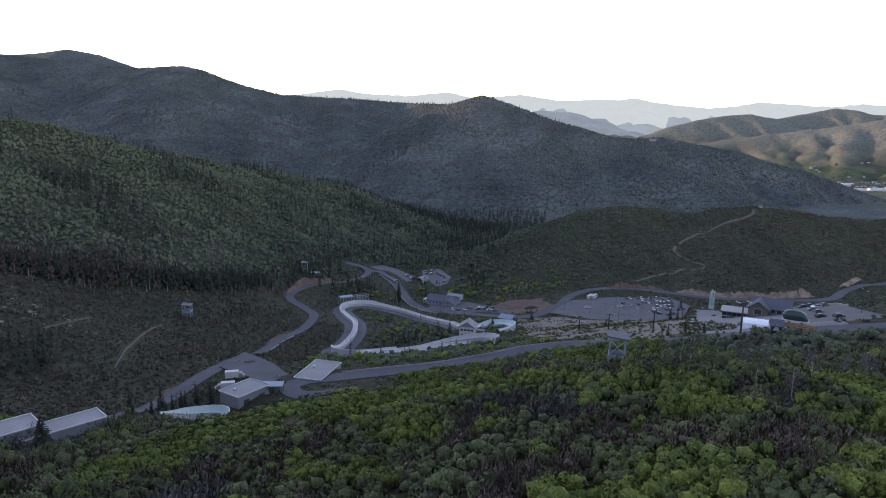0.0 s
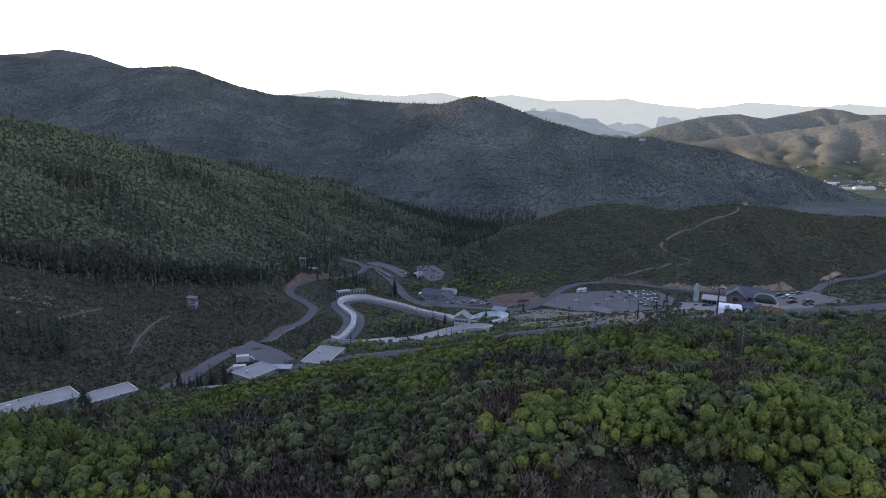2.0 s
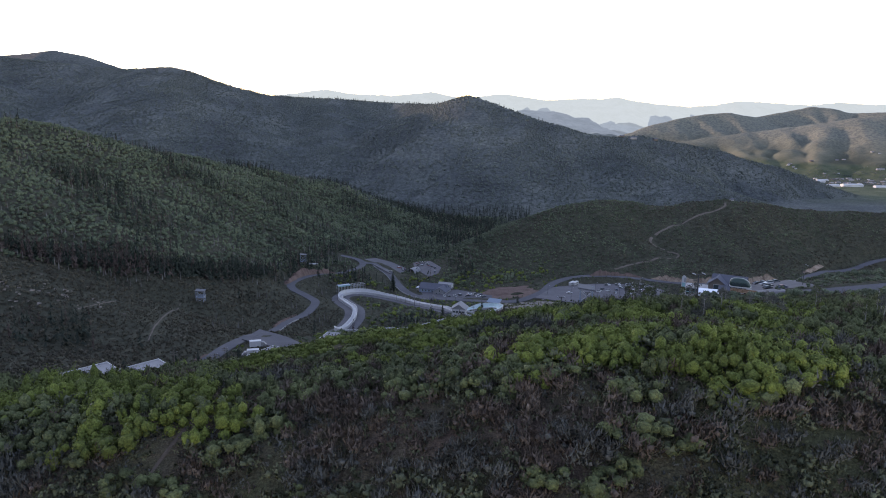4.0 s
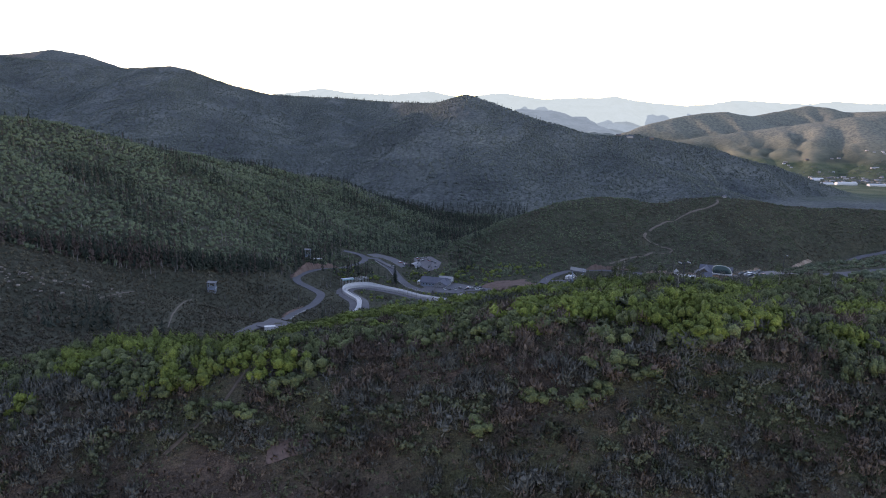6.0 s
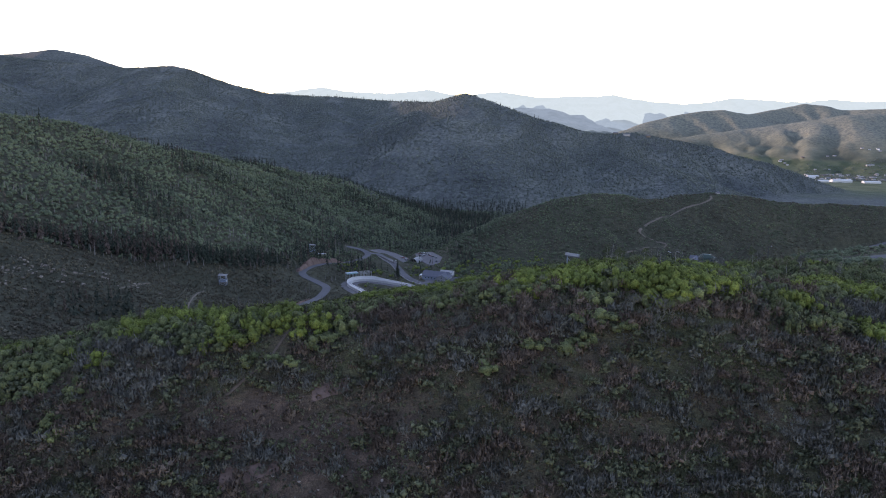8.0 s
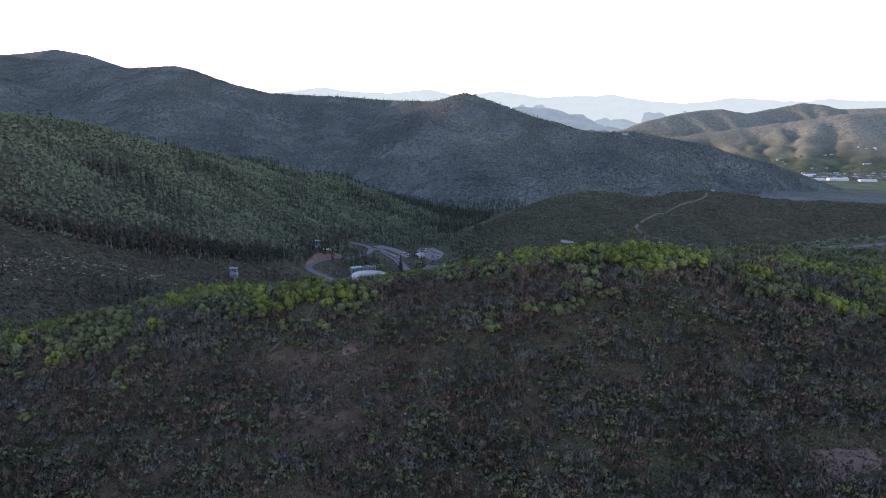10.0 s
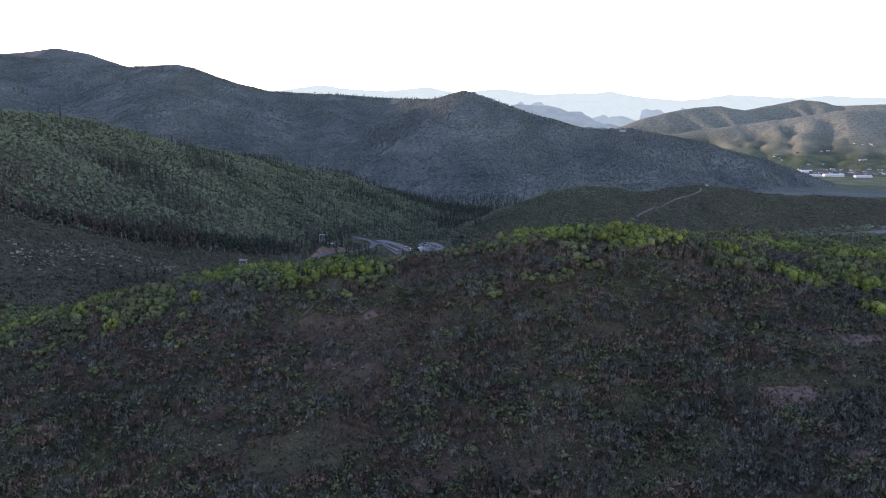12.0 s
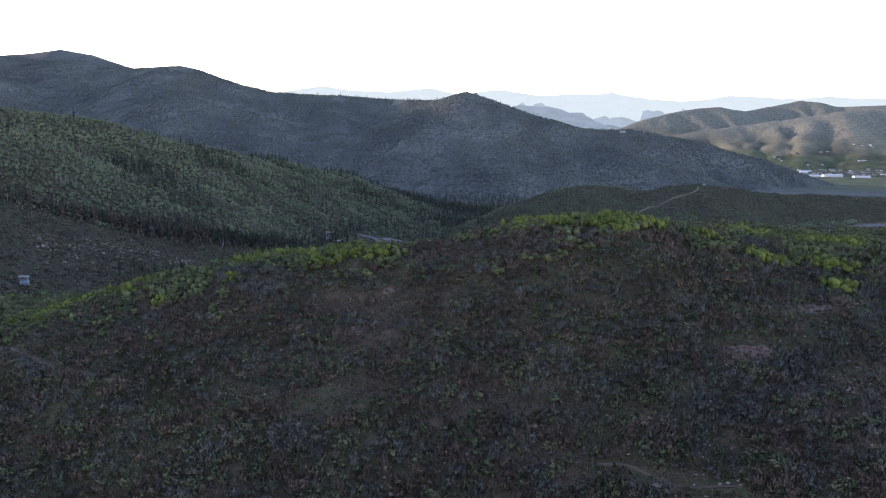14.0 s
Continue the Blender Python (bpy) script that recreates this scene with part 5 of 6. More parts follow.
cover = thing("track_cover", -72, 371.5, height(-72, 371.5), 24, "long low pale cover over the straight track", "track cover")
Solid().box((0, 0, 2.9), (24, 4.6, 0.3)).to("roof", PALE, cover)
Solid().box((0, -2.1, 1.6), (23, 0.2, 1.6)).to("side_wall", ICE_WHITE, cover)
for i in range(9):
    Solid().box((-11 + 2.75 * i, 2.1, 1.4), (0.2, 0.2, 3.2)).to("post", STEEL, cover)
brng = random.Random(21)
for i in range(16):
    px, py = brng.uniform(-62, -2), 0.0
    py = 349 + 0.33 * (px + 60) + brng.uniform(-4, 4)
    blk = thing("concrete_block", px, py, height(px, py), brng.uniform(0, 90), "pale concrete block lying beside the track", "concrete block", "blocks beside the track")
    Solid().box((0, 0, 0.4), (brng.uniform(1.2, 3.6), brng.uniform(0.9, 1.6), 1.2), 0.0, 0.92).to("block", ICE_WHITE, blk)

shelter = thing("track_shelter", -121, 520, height(-121, 520), 34, "open steel track shelter, half roofed in grey", "shelter")
Solid().box((-6.5, 0, 8.0), (11, 4.2, 0.35)).to("roof", ROOF_BLUE, shelter)
Solid().box((-6.5, -2.15, 7.6), (11, 0.2, 0.8)).to("fascia", TEAL, shelter, "turquoise fascia")
for i in range(10):
    for py in (-1.9, 1.9):
        Solid().box((-12 + 2.7 * i, py, 3.4), (0.25, 0.25, 9.0)).to("post", STEEL, shelter)
for py in (-1.9, 1.9):
    for h in (6.2, 7.7):
        Solid().box((7.0, py, h), (11, 0.18, 0.2)).to("beam", STEEL, shelter)
for i in range(9):
    px, py = -60 - 4.2 * i, 482 + 4.0 * i
    if i < 6:
        ob = thing("track_lamp_pole", px + 3, py - 5, height(px + 3, py - 5), 0, "slim dark pole beside the sliding track", "pole", "poles along the track")
        Solid().tube((0, 0, -0.3), (0, 0, 8.5), 0.14, 0.09).to("pole", TIMBER, ob)
        Solid().box((0, 0, 8.4), (0.9, 0.12, 0.12)).to("cross_bar", DARK_STEEL, ob)


# ---- camera towers ----
def watch_tower(x, y, z, rz, wide, tall, label):
    ob = thing("watch_tower", x, y, z, rz, label, "tower", "timber watch towers")
    h = wide / 2
    for sx in (-1, 1):
        for sy in (-1, 1):
            Solid().box((sx * (h - 0.2), sy * (h - 0.2), tall / 2 - 1), (0.3, 0.3, tall + 2)).to("post", BLUE_WALL, ob)
    Solid().box((0, 0, tall * 0.3), (wide, wide, 0.25)).to("platform", TIMBER, ob)
    for c, s in (((0, -h, tall * 0.42), (wide, 0.12, 1.1)), ((0, h, tall * 0.42), (wide, 0.12, 1.1)), ((-h, 0, tall * 0.42), (0.12, wide, 1.1)), ((h, 0, tall * 0.42), (0.12, wide, 1.1))):
        Solid().box(c, s).to("parapet", BLUE_WALL, ob)
    for a, b in ((0.0, 0.28), (0.52, 0.92)):
        for s in (-1, 1):
            Solid().tube((-s * (h - 0.2), -h + 0.1, tall * a), (s * (h - 0.2), -h + 0.1, tall * b), 0.1).to("brace", STEEL, ob)
            Solid().tube((h - 0.1, -s * (h - 0.2), tall * a), (h - 0.1, s * (h - 0.2), tall * b), 0.1).to("brace", STEEL, ob)
    Solid().add([(-h - 0.5, -h - 0.5, tall + 0.0), (h + 0.5, -h - 0.5, tall - 0.5), (h + 0.5, h + 0.5, tall - 0.5), (-h - 0.5, h + 0.5, tall),
                 (-h - 0.5, -h - 0.5, tall + 0.35), (h + 0.5, -h - 0.5, tall - 0.15), (h + 0.5, h + 0.5, tall - 0.15), (-h - 0.5, h + 0.5, tall + 0.35)],
                [(3, 2, 1, 0), (4, 5, 6, 7), (0, 1, 5, 4), (1, 2, 6, 5), (2, 3, 7, 6), (3, 0, 4, 7)]).to("roof", ROOF_GREY if tall > 11 else TOWER_ROOF, ob, "slanting roof")
    return ob


watch_tower(26, 137, height(26, 137), -8, 3.5, 104.6 - height(26.5, 137), "blue-grey timber camera tower with pale slanting roof")
watch_tower(-189.5, 377.5, height(-189.5, 377.5), 10, 5.0, 7.2, "small blue-grey timber tower on the brushy slope")
watch_tower(-178, 575, height(-178, 575), 15, 5.2, 10.5, "tall timber tower above the red road bank")
watch_tower(-243, 186, height(-243, 186) - 0.5, 20, 3.6, 5.0, "timber tower among pale rocks on the west slope")
platform = thing("viewing_deck", -170, 578, height(-170, 578), 10, "flat viewing deck beside the timber tower", "deck")
Solid().box((0, 0, 3.0), (9, 5, 0.3)).to("floor", PALE, platform)
for px in (-4, 4):
    for py in (-2, 2):
        Solid().tube((px, py, -2), (px, py, 3.0), 0.14).to("post", TIMBER, platform)
hill_hut = thing("hill_hut", 268, 757, height(268, 757), 20, "small pale hut on the hilltop", "hut")
gabled(hill_hut, 4, 3, 1.8, 2.8, PALE, ROOF_DARK, 0.3)


# ---- rock cuts, soil and trails ----
def rock_bank(name, line, tall, mat, label, seed, deep=3.0):
    """A rough cut face along a line, with ledges."""
    p = smooth_line(line, 1.6)
    r = np.random.RandomState(seed)
    rows, v, f = 9, [], []
    t = np.gradient(p, axis=0)
    t /= np.linalg.norm(t, axis=1)[:, None]
    ends = np.minimum(1, np.minimum(np.arange(len(p)), np.arange(len(p))[::-1]) / 8.0)
    s = np.arange(len(p)) * 1.6
    crestline = 0.8 + 0.2 * waves(s, 0 * s, 60, seed) + 0.1 * waves(s, 0 * s, 7, seed + 1) + r.uniform(-0.12, 0.12, len(s))
    for i, ((x, y), (tx, ty), e) in enumerate(zip(p, t, ends)):
        h = tall * e * max(0.35, crestline[i])
        z = height(x, y) - 0.8
        for j in range(rows):
            a = j / (rows - 1)
            k = np.array([s[i]]), np.array([a * tall * 2.0])
            o = deep * a + 0.5 * float(waves(k[0], k[1], 14, seed + 2)[0]) + 0.3 * float(waves(k[0], k[1], 5.5, seed + 3)[0]) + r.uniform(-0.15, 0.15)
            v.append((x - ty * o, y + tx * o, z + h * a + (r.uniform(-0.15, 0.15) if 0 < j else 0)))
        v.append((x - ty * (deep + 4), y + tx * (deep + 4), z - 1.0))
    k = rows + 1
    for i in range(len(p) - 1):
        f += [(k * i + j, k * i + k + j, k * i + k + 1 + j, k * i + 1 + j) for j in range(rows)]
    return tagged(mesh_object(name, v, f, mat), label, "rock bank", kind="structure")


rock_bank("rock_bank_north", [(250, 567), (225, 558), (196, 557), (165, 562), (140, 570)], 7.0, ROCK_CUT, "pale cut rock bank above the road", 1)
rock_bank("rock_bank_red", [(136, 572), (120, 575), (100, 574), (84, 571)], 7.0, ROCK_RED, "reddish cut soil bank above the parking lot", 2)
rock_bank("rock_bank_east", [(322, 652), (306, 634), (290, 614)], 2.4, ROCK_CUT, "pale cut rock bank above the east road", 3, 2.0)
rock_bank("rock_bank_west", [(-150, 588), (-163, 570), (-176, 545), (-178, 520), (-178, 505)], 6.0, ROCK_RED, "reddish eroded road bank below the tower", 4, 5)
rock_bank("rock_bank_road", [(-142, 425), (-144, 405), (-144, 385), (-142, 360)], 1.8, ROCK_RED, "eroded soil bank beside the road", 5, 4)
rock_bank("rock_bank_low", [(-124, 240), (-125, 225), (-124, 208)], 2.0, ROCK_RED, "bare eroded bank beside the road", 6, 4)


def boulders(name, spots, size, mat, label, seed):
    r = np.random.RandomState(seed)
    p = np.array(spots, float)
    s = r.uniform(*size, (len(p), 1)) * r.uniform(0.6, 1.3, (len(p), 3))
    s[:, 2] *= 0.55
    c = np.column_stack([p, land(p[:, 0], p[:, 1]) + 0.1 * s[:, 2]])
    v, f = cores(c, s, r, 1.0)
    return tagged(fast_mesh(name, v, f, mat), label, "rocks", kind="stuff")


def strewn(x, y, rx, ry, n, seed):
    r = np.random.RandomState(seed)
    return np.column_stack([x + rx * r.normal(size=n), y + ry * r.normal(size=n)])


boulders("scree", np.vstack([strewn(58, -24, 7, 9, 260, 1), strewn(38, -44, 6, 3, 60, 2), strewn(62, -28, 2.5, 1.5, 40, 3), strewn(-4, -3, 6, 5, 40, 4),
                             strewn(-45, -10, 20, 12, 60, 5), strewn(10, -35, 25, 8, 90, 6)]), (0.12, 0.42), ROCK_PALE, "pale broken scree on the dry slope", 8)
boulders("outcrop", np.vstack([strewn(-268, 280, 14, 8, 60, 7), strewn(-273, 254, 10, 6, 40, 9), strewn(-240, 300, 20, 12, 40, 10)]), (0.6, 1.8), ROCK_PALE, "pale rock outcrop on the west slope", 11)


def mound(name, x, y, rx, ry, tall, mat, label):
    r = np.random.RandomState(3)
    v, f, n, m = [], [], 28, 7
    for j in range(m):
        a = j / (m - 1)
        for i in range(n):
            t = 2 * math.pi * i / n
            k = (1 - a) * (1 + 0.14 * math.sin(3 * t + x) + r.uniform(-0.05, 0.05))
            px, py = x + rx * k * math.cos(t), y + ry * k * math.sin(t)
            v.append((px, py, height(px, py) - 0.4 + tall * math.sin(a * math.pi / 2) * r.uniform(0.85, 1.1) + (0.4 if j else 0)))
    for j in range(m - 1):
        f += [(n * j + i, n * j + (i + 1) % n, n * j + n + (i + 1) % n, n * j + n + i) for i in range(n)]
    return tagged(mesh_object(name, v, f, mat, smooth=True), label, "soil heap")


mound("dirt_mound", 12, 524, 22, 14, 2.2, ROCK_RED, "broad reddish heap of bare soil")
mound("dirt_mound", 20, 508, 6, 4, 1.8, SOIL, "small dark heap of soil")


def trail(name, points, half, label, mat=TRAIL):
    p = smooth_line(points, 1.5)
    t = np.gradient(p, axis=0)
    t /= np.linalg.norm(t, axis=1)[:, None]
    r = np.random.RandomState(len(points))
    w = half * (1 + 0.35 * np.convolve(r.uniform(-1, 1, len(p) + 6), np.ones(7) / 3, "valid")[:len(p)])
    v, f = [], []
    for k in (-1, -0.33, 0.33, 1):
        x, y = p[:, 0] + k * w * t[:, 1], p[:, 1] - k * w * t[:, 0]
        v.append(np.column_stack([x, y, land(x, y) + (0.12 if abs(k) < 0.5 else 0.02)]))
    v = np.stack(v, 1).reshape(-1, 3).tolist()
    for i in range(len(p) - 1):
        f += [(4 * i + j, 4 * i + 1 + j, 4 * i + 5 + j, 4 * i + 4 + j) for j in range(3)]
    return tagged(mesh_object(name, v, f, mat, smooth=True), label, "trail", kind="structure")


for nm, pts, hw in HILL_TRAILS:
    trail(nm, pts, hw, "narrow pale dirt footpath through the scrub")
for nm, pts, hw in KNOLL_TRAILS:
    trail(nm, pts, hw, "narrow faint dirt footpath through the scrub", TRAIL_FAINT)
for k, (cx, cy, a, b) in enumerate(((-33, 5, 4, 2.5), (49, -11, 4, 3), (71, 7, 6, 3), (-25, 21, 3, 2), (53, -26, 4, 2))):
    trail("trail_patch", [(cx - a, cy - b * 0.3), (cx, cy), (cx + a, cy + b * 0.4)], b, "bare reddish dirt patch on the slope", ROCK_RED)


def drape(name, poly, mat, label, category, lift=0.12, step=2.5):
    """A thin layer that follows the land inside an outline."""
    p = np.array(poly, float)
    xs, ys = np.arange(p[:, 0].min(), p[:, 0].max(), step), np.arange(p[:, 1].min(), p[:, 1].max(), step)
    X, Y = np.meshgrid(xs, ys)
    ins = inside(poly, X, Y) < 2.5 * waves(X, Y, 15, 51)
    Z = land(X, Y) + np.where(ins, lift, -0.3)
    i = np.arange(X.size).reshape(X.shape)
    q = np.stack([i[:-1, :-1], i[:-1, 1:], i[1:, 1:], i[1:, :-1]], -1)
    ok = ins[:-1, :-1] | ins[1:, 1:] | ins[1:, :-1] | ins[:-1, 1:]
    ob = fast_mesh(name, np.stack([X, Y, Z], -1).reshape(-1, 3), q[ok], mat, True)
    return tagged(ob, label, category, kind="structure")


GRAVEL = two_scale("gravel_run", (0.085, 0.075, 0.065), (0.2, 0.178, 0.155), 12, 0.9, 0.95, bump=0.6, depth=0.2)
PLAZA = two_scale("plaza_paving", (0.09, 0.089, 0.094), (0.17, 0.168, 0.172), 16, 0.8, 0.9)
drape("pavement_plaza", OPEN_GROUND[1], PLAZA, "grey paved plaza round the lodge buildings", "plaza", 0.2)
drape("gravel_run", OPEN_GROUND[0], GRAVEL, "bare gravel slope of the lift run", "gravel")
drape("gravel_yard", OPEN_GROUND[2], ROCK_RED, "bare reddish soil yard", "soil")
GRASS = foliage("grass_blades", [(0.06, 0.07, 0.026), (0.1, 0.112, 0.042), (0.15, 0.155, 0.065)], 9)
tx, ty = scatter(8, 165, 255, 475, 1.9, rng)
green = waves(tx, ty, 40, 81) + 0.6 * waves(tx, ty, 12, 82) + 1.3 * np.exp(-((ty - 405 + 0.25 * (tx - 60)) / 22) ** 2)
keep = (inside(OPEN_GROUND[0], tx, ty) < 0) & (rng.uniform(size=len(tx)) < np.clip(0.7 * green, 0.1, 0.95))
keep |= np.hypot((tx - 87) / 9, (ty - 285) / 28) < 1
tx, ty = tx[keep], ty[keep]
w = rng.uniform(0.6, 1.3, len(tx))
stand("grass_tufts", tx, ty, np.column_stack([w, w, 0.35 + 0 * w]), 14, 0.4, GRASS, rng, "rough green grass on the lift run", "grass", upright=0.5)
sx_, sy_ = scatter(10, 160, 262, 470, 11, rng)
keep = ((inside(OPEN_GROUND[0], sx_, sy_) < -2) | (inside(OPEN_GROUND[1], sx_, sy_) < -6)) & (rng.uniform(size=len(sx_)) < 0.3)
sx_, sy_ = sx_[keep], sy_[keep]
w = rng.uniform(0.9, 2.0, len(sx_))
stand("run_shrubs", sx_, sy_, np.column_stack([w, w, w]), 60, 0.45, OLIVE, rng, "scattered shrubs on the gravel run", "shrubs")


def barrier(name, line, offset, label):
    """A low wall of pale blocks along a road's edge."""
    p = np.array(line)
    t = np.gradient(p[:, :2], axis=0)
    t /= np.linalg.norm(t, axis=1)[:, None]
    x, y = p[:, 0] + offset * t[:, 1], p[:, 1] - offset * t[:, 0]
    nx_, ny_ = t[:, 1], -t[:, 0]
    v, f = [], []
    for i in range(len(p)):
        for o, h in ((-0.2, -0.3), (-0.12, 0.45), (0.12, 0.45), (0.2, -0.3)):
            v.append((x[i] + o * nx_[i], y[i] + o * ny_[i], p[i, 2] + h))
    for i in range(len(p) - 1):
        f += [(4 * i + j, 4 * i + 4 + j, 4 * i + 5 + j, 4 * i + 1 + j) for j in range(3)]
    return tagged(mesh_object(name, v, f, CONCRETE), label, "barrier")


barrier("road_barrier", MAIN_ROAD[41:60], 3.5, "low pale concrete barrier along the road edge")
barrier("road_barrier", LOWER_ROAD[14:46], -4.3, "low pale concrete barrier along the lower road")
barrier("road_barrier", UPPER_ROAD[4:34], 3.95, "low pale concrete kerb wall along the upper road")


# ---- single trees ----
def conifer(x, y, tall, wide, label="dark green spruce with drooping branches", mat=None, group="spruces", seed=1):
    r = np.random.RandomState(seed)
    ob = thing("spruce", x, y, height(x, y) - 0.2, 0, label, "tree", group)
    Solid().tube((0, 0, 0), (0, 0, tall * 0.95), 0.02 * tall + 0.05, 0.03, 7).to("trunk", BARK, ob)
    v, f = [], []
    for k in range(int(34 * tall ** 0.8)):
        u = r.uniform(0.08, 1.0)
        rad = wide * (1 - u) ** 0.85 * r.uniform(0.75, 1.1) + 0.12
        a = r.uniform(0, 2 * math.pi)
        z = tall * u
        w = 0.16 * wide * (1.2 - u) + 0.1
        tip = (rad * math.cos(a), rad * math.sin(a), z - 0.22 * rad)
        n = len(v)
        v += [(0.1 * math.cos(a), 0.1 * math.sin(a), z + 0.12 * rad), (0.6 * tip[0] - w * math.sin(a), 0.6 * tip[1] + w * math.cos(a), z - 0.1 * rad), tip,
              (0.6 * tip[0] + w * math.sin(a), 0.6 * tip[1] - w * math.cos(a), z - 0.1 * rad)]
        f += [(n, n + 1, n + 2), (n, n + 2, n + 3)]
    mesh_object("crown", v, f, mat or NEEDLE, ob)
    return ob


conifer(-88.2, 543.5, 19, 4.2, "tall dark spruce beside the lodge road", seed=4)
conifer(-98, 128, 8.5, 4.4, "broad dark pine beside the grey sheds", seed=5)
spruce = conifer(-106, 208, 8.5, 1.9, seed=6)
srng = random.Random(9)
for px, py in ((-108, 203), (-105, 214), (-103, 206), (-110, 198), (-101, 217), (-104, 199), (-109, 211), (-108, 190), (-106, 195), (-112, 203), (-112, 185), (-103, 221),
               (-50, 405), (-54, 408), (-46, 412), (-42, 416), (-58, 402), (-62, 405), (-66, 400), (-38, 408), (-48, 420), (-70, 410), (-56, 415), (-34, 420), (-63, 415),
               (-7, 442), (62, 402), (20, 470), (72, 262), (78, 258), (67, 268), (112, 455), (118, 460), (128, 500), (131, 505), (135, 498)):
    c = copy_thing(spruce, pose(px, py, height(px, py) - 0.2, 0, 0, srng.uniform(0, 360)))
    k = srng.uniform(0.55, 1.15)
    c.scale = (k, k, k)


def aspen(x, y, tall, seed):
    r = np.random.RandomState(seed)
    ob = thing("aspen", x, y, height(x, y) - 0.2, 0, "young aspen with pale bare trunk and thin crown", "tree", "aspens on the knoll")
    lean = r.uniform(-0.08, 0.08, 2)
    top = Vector((lean[0] * tall, lean[1] * tall, tall))
    s = Solid().tube((0, 0, 0), top, 0.085, 0.02, 6)
    tips = []
    for k in range(9):
        u = r.uniform(0.4, 0.95)
        p = top * u
        a = r.uniform(0, 2 * math.pi)
        q = p + Vector((math.cos(a), math.sin(a), 0.9)) * r.uniform(0.6, 1.3) * (1.3 - u)
        s.tube(p, q, 0.04, 0.012, 4)
        tips.append(q)
    s.to("trunk", BIRCH, ob)
    v, f, _ = leaves(np.array([tuple(q) for q in tips]), np.full((len(tips), 3), 0.85), 60, 0.17, r, lobes=3, cling=0.4)
    fast = fast_mesh("crown", v, f, SAGE if seed % 3 else OAK)
    fast.parent = ob
    return ob


arng = random.Random(12)
for i in range(34):
    px, py = arng.uniform(30, 120), arng.uniform(92, 122)
    aspen(px, py, arng.uniform(4.5, 7.0), i)

# conifers and bare aspens of the west slope
wx, wy = scatter(-560, 0, 220, 1120, 4.0, rng)
belt = waves(wx, wy, 150, 41) + 0.6 * waves(wx, wy, 50, 42) + 2.6 * np.exp(-(near_line(TREE_BELT, wx, wy)[0] / 11) ** 2) + 2 * np.exp(-((wx + 205) ** 2 + (wy - 246) ** 2) / 400)
gully = 1.4 * np.exp(-((wx + 60 + 0.35 * (wy - 1000)) / 90) ** 2) * (wy > 760)
keep = (clearing(wx, wy) > 6) & (rng.uniform(size=len(wx)) < np.clip(0.02 + 0.28 * (belt + gully), 0.01, 0.85))
keep &= (wy > np.interp(wx, [-345, -312, -290, -256, -236, -208, -184, -150], [306, 323, 339, 362, 372, 424, 512, 537])) | (np.hypot(wx + 205, wy - 246) < 22) | (rng.uniform(size=len(wx)) < 0.06)
keep &= (raw(wx, wy) < 95) | (rng.uniform(size=len(wx)) < 0.18)
wx, wy = wx[keep], wy[keep]


def cone_trees(name, x, y, tall, wide, mat, label, seed):
    r = np.random.RandomState(seed)
    n, m = len(x), 24
    z = land(x, y)
    u = r.uniform(0.05, 1, (n, m))
    a = r.uniform(0, 2 * np.pi, (n, m))
    rad = wide[:, None] * (1 - u) ** 0.8 * r.uniform(0.7, 1.15, (n, m)) + 0.15
    w = 0.3 * wide[:, None] * (1.25 - u)
    top = np.stack([x[:, None] + 0 * u, y[:, None] + 0 * u, z[:, None] + tall[:, None] * np.minimum(1, u + 0.12)], -1)
    low = z[:, None] + tall[:, None] * u - 0.2 * rad
    c, s = np.cos(a), np.sin(a)
    p1 = np.stack([x[:, None] + rad * c - w * s, y[:, None] + rad * s + w * c, low], -1)
    p2 = np.stack([x[:, None] + rad * c + w * s, y[:, None] + rad * s - w * c, low], -1)
    v = np.stack([top, p1, p2], 2).reshape(-1, 3)
    ob = fast_mesh(name, v, np.arange(len(v)).reshape(-1, 3), mat)
    return tagged(ob, label, "woods", kind="stuff")


dead = (rng.uniform(size=len(wx)) < 0.25) | ((wx < -215) & (wy < 430) & (rng.uniform(size=len(wx)) < 0.45))
for nm, sel, mat, lab in (("conifer_woods", ~dead, NEEDLE, "dark conifers scattered over the west slope"), ("dead_conifers", dead, DEADWOOD, "grey-brown dead conifers on the west slope")):
    n = sel.sum()
    cone_trees(nm, wx[sel], wy[sel], rng.uniform(7, 14.5, n), rng.uniform(1.5, 2.6, n) * (1.0 if mat is NEEDLE else 0.55), mat, lab, 3)
# the dense row of trees along the foot of the woods
bt = np.array(TREE_BELT)[:, :2]
u = rng.uniform(0, len(bt) - 3.2, 520)
k = u.astype(int)
rowx = bt[k, 0] + (u - k) * (bt[k + 1, 0] - bt[k, 0]) + rng.normal(0, 5, 520)
rowy = bt[k, 1] + (u - k) * (bt[k + 1, 1] - bt[k, 1]) + rng.normal(4, 6, 520)
dry = rng.uniform(size=520) < np.where(rowx < -230, 0.5, 0.15)
for nm, sel, mat, lab in (("belt_conifers", ~dry, NEEDLE, "row of dark conifers above the brushy slope"), ("belt_dead_trees", dry, DEADWOOD, "red-brown dying conifers above the brushy slope")):
    n = sel.sum()
    cone_trees(nm, rowx[sel], rowy[sel], rng.uniform(8, 14, n), rng.uniform(2.0, 3.0, n), mat, lab, 9)
px_, py_ = scatter(-520, -20, 300, 1100, 4.5, rng)
grove = waves(px_, py_, 90, 43) + 0.5 * waves(px_, py_, 30, 44) + 1.5 * np.exp(-(near_line(TREE_BELT, px_, py_)[0] / 16) ** 2) + 0.15 * smoothstep(640, 760, py_) * smoothstep(-260, -180, px_)
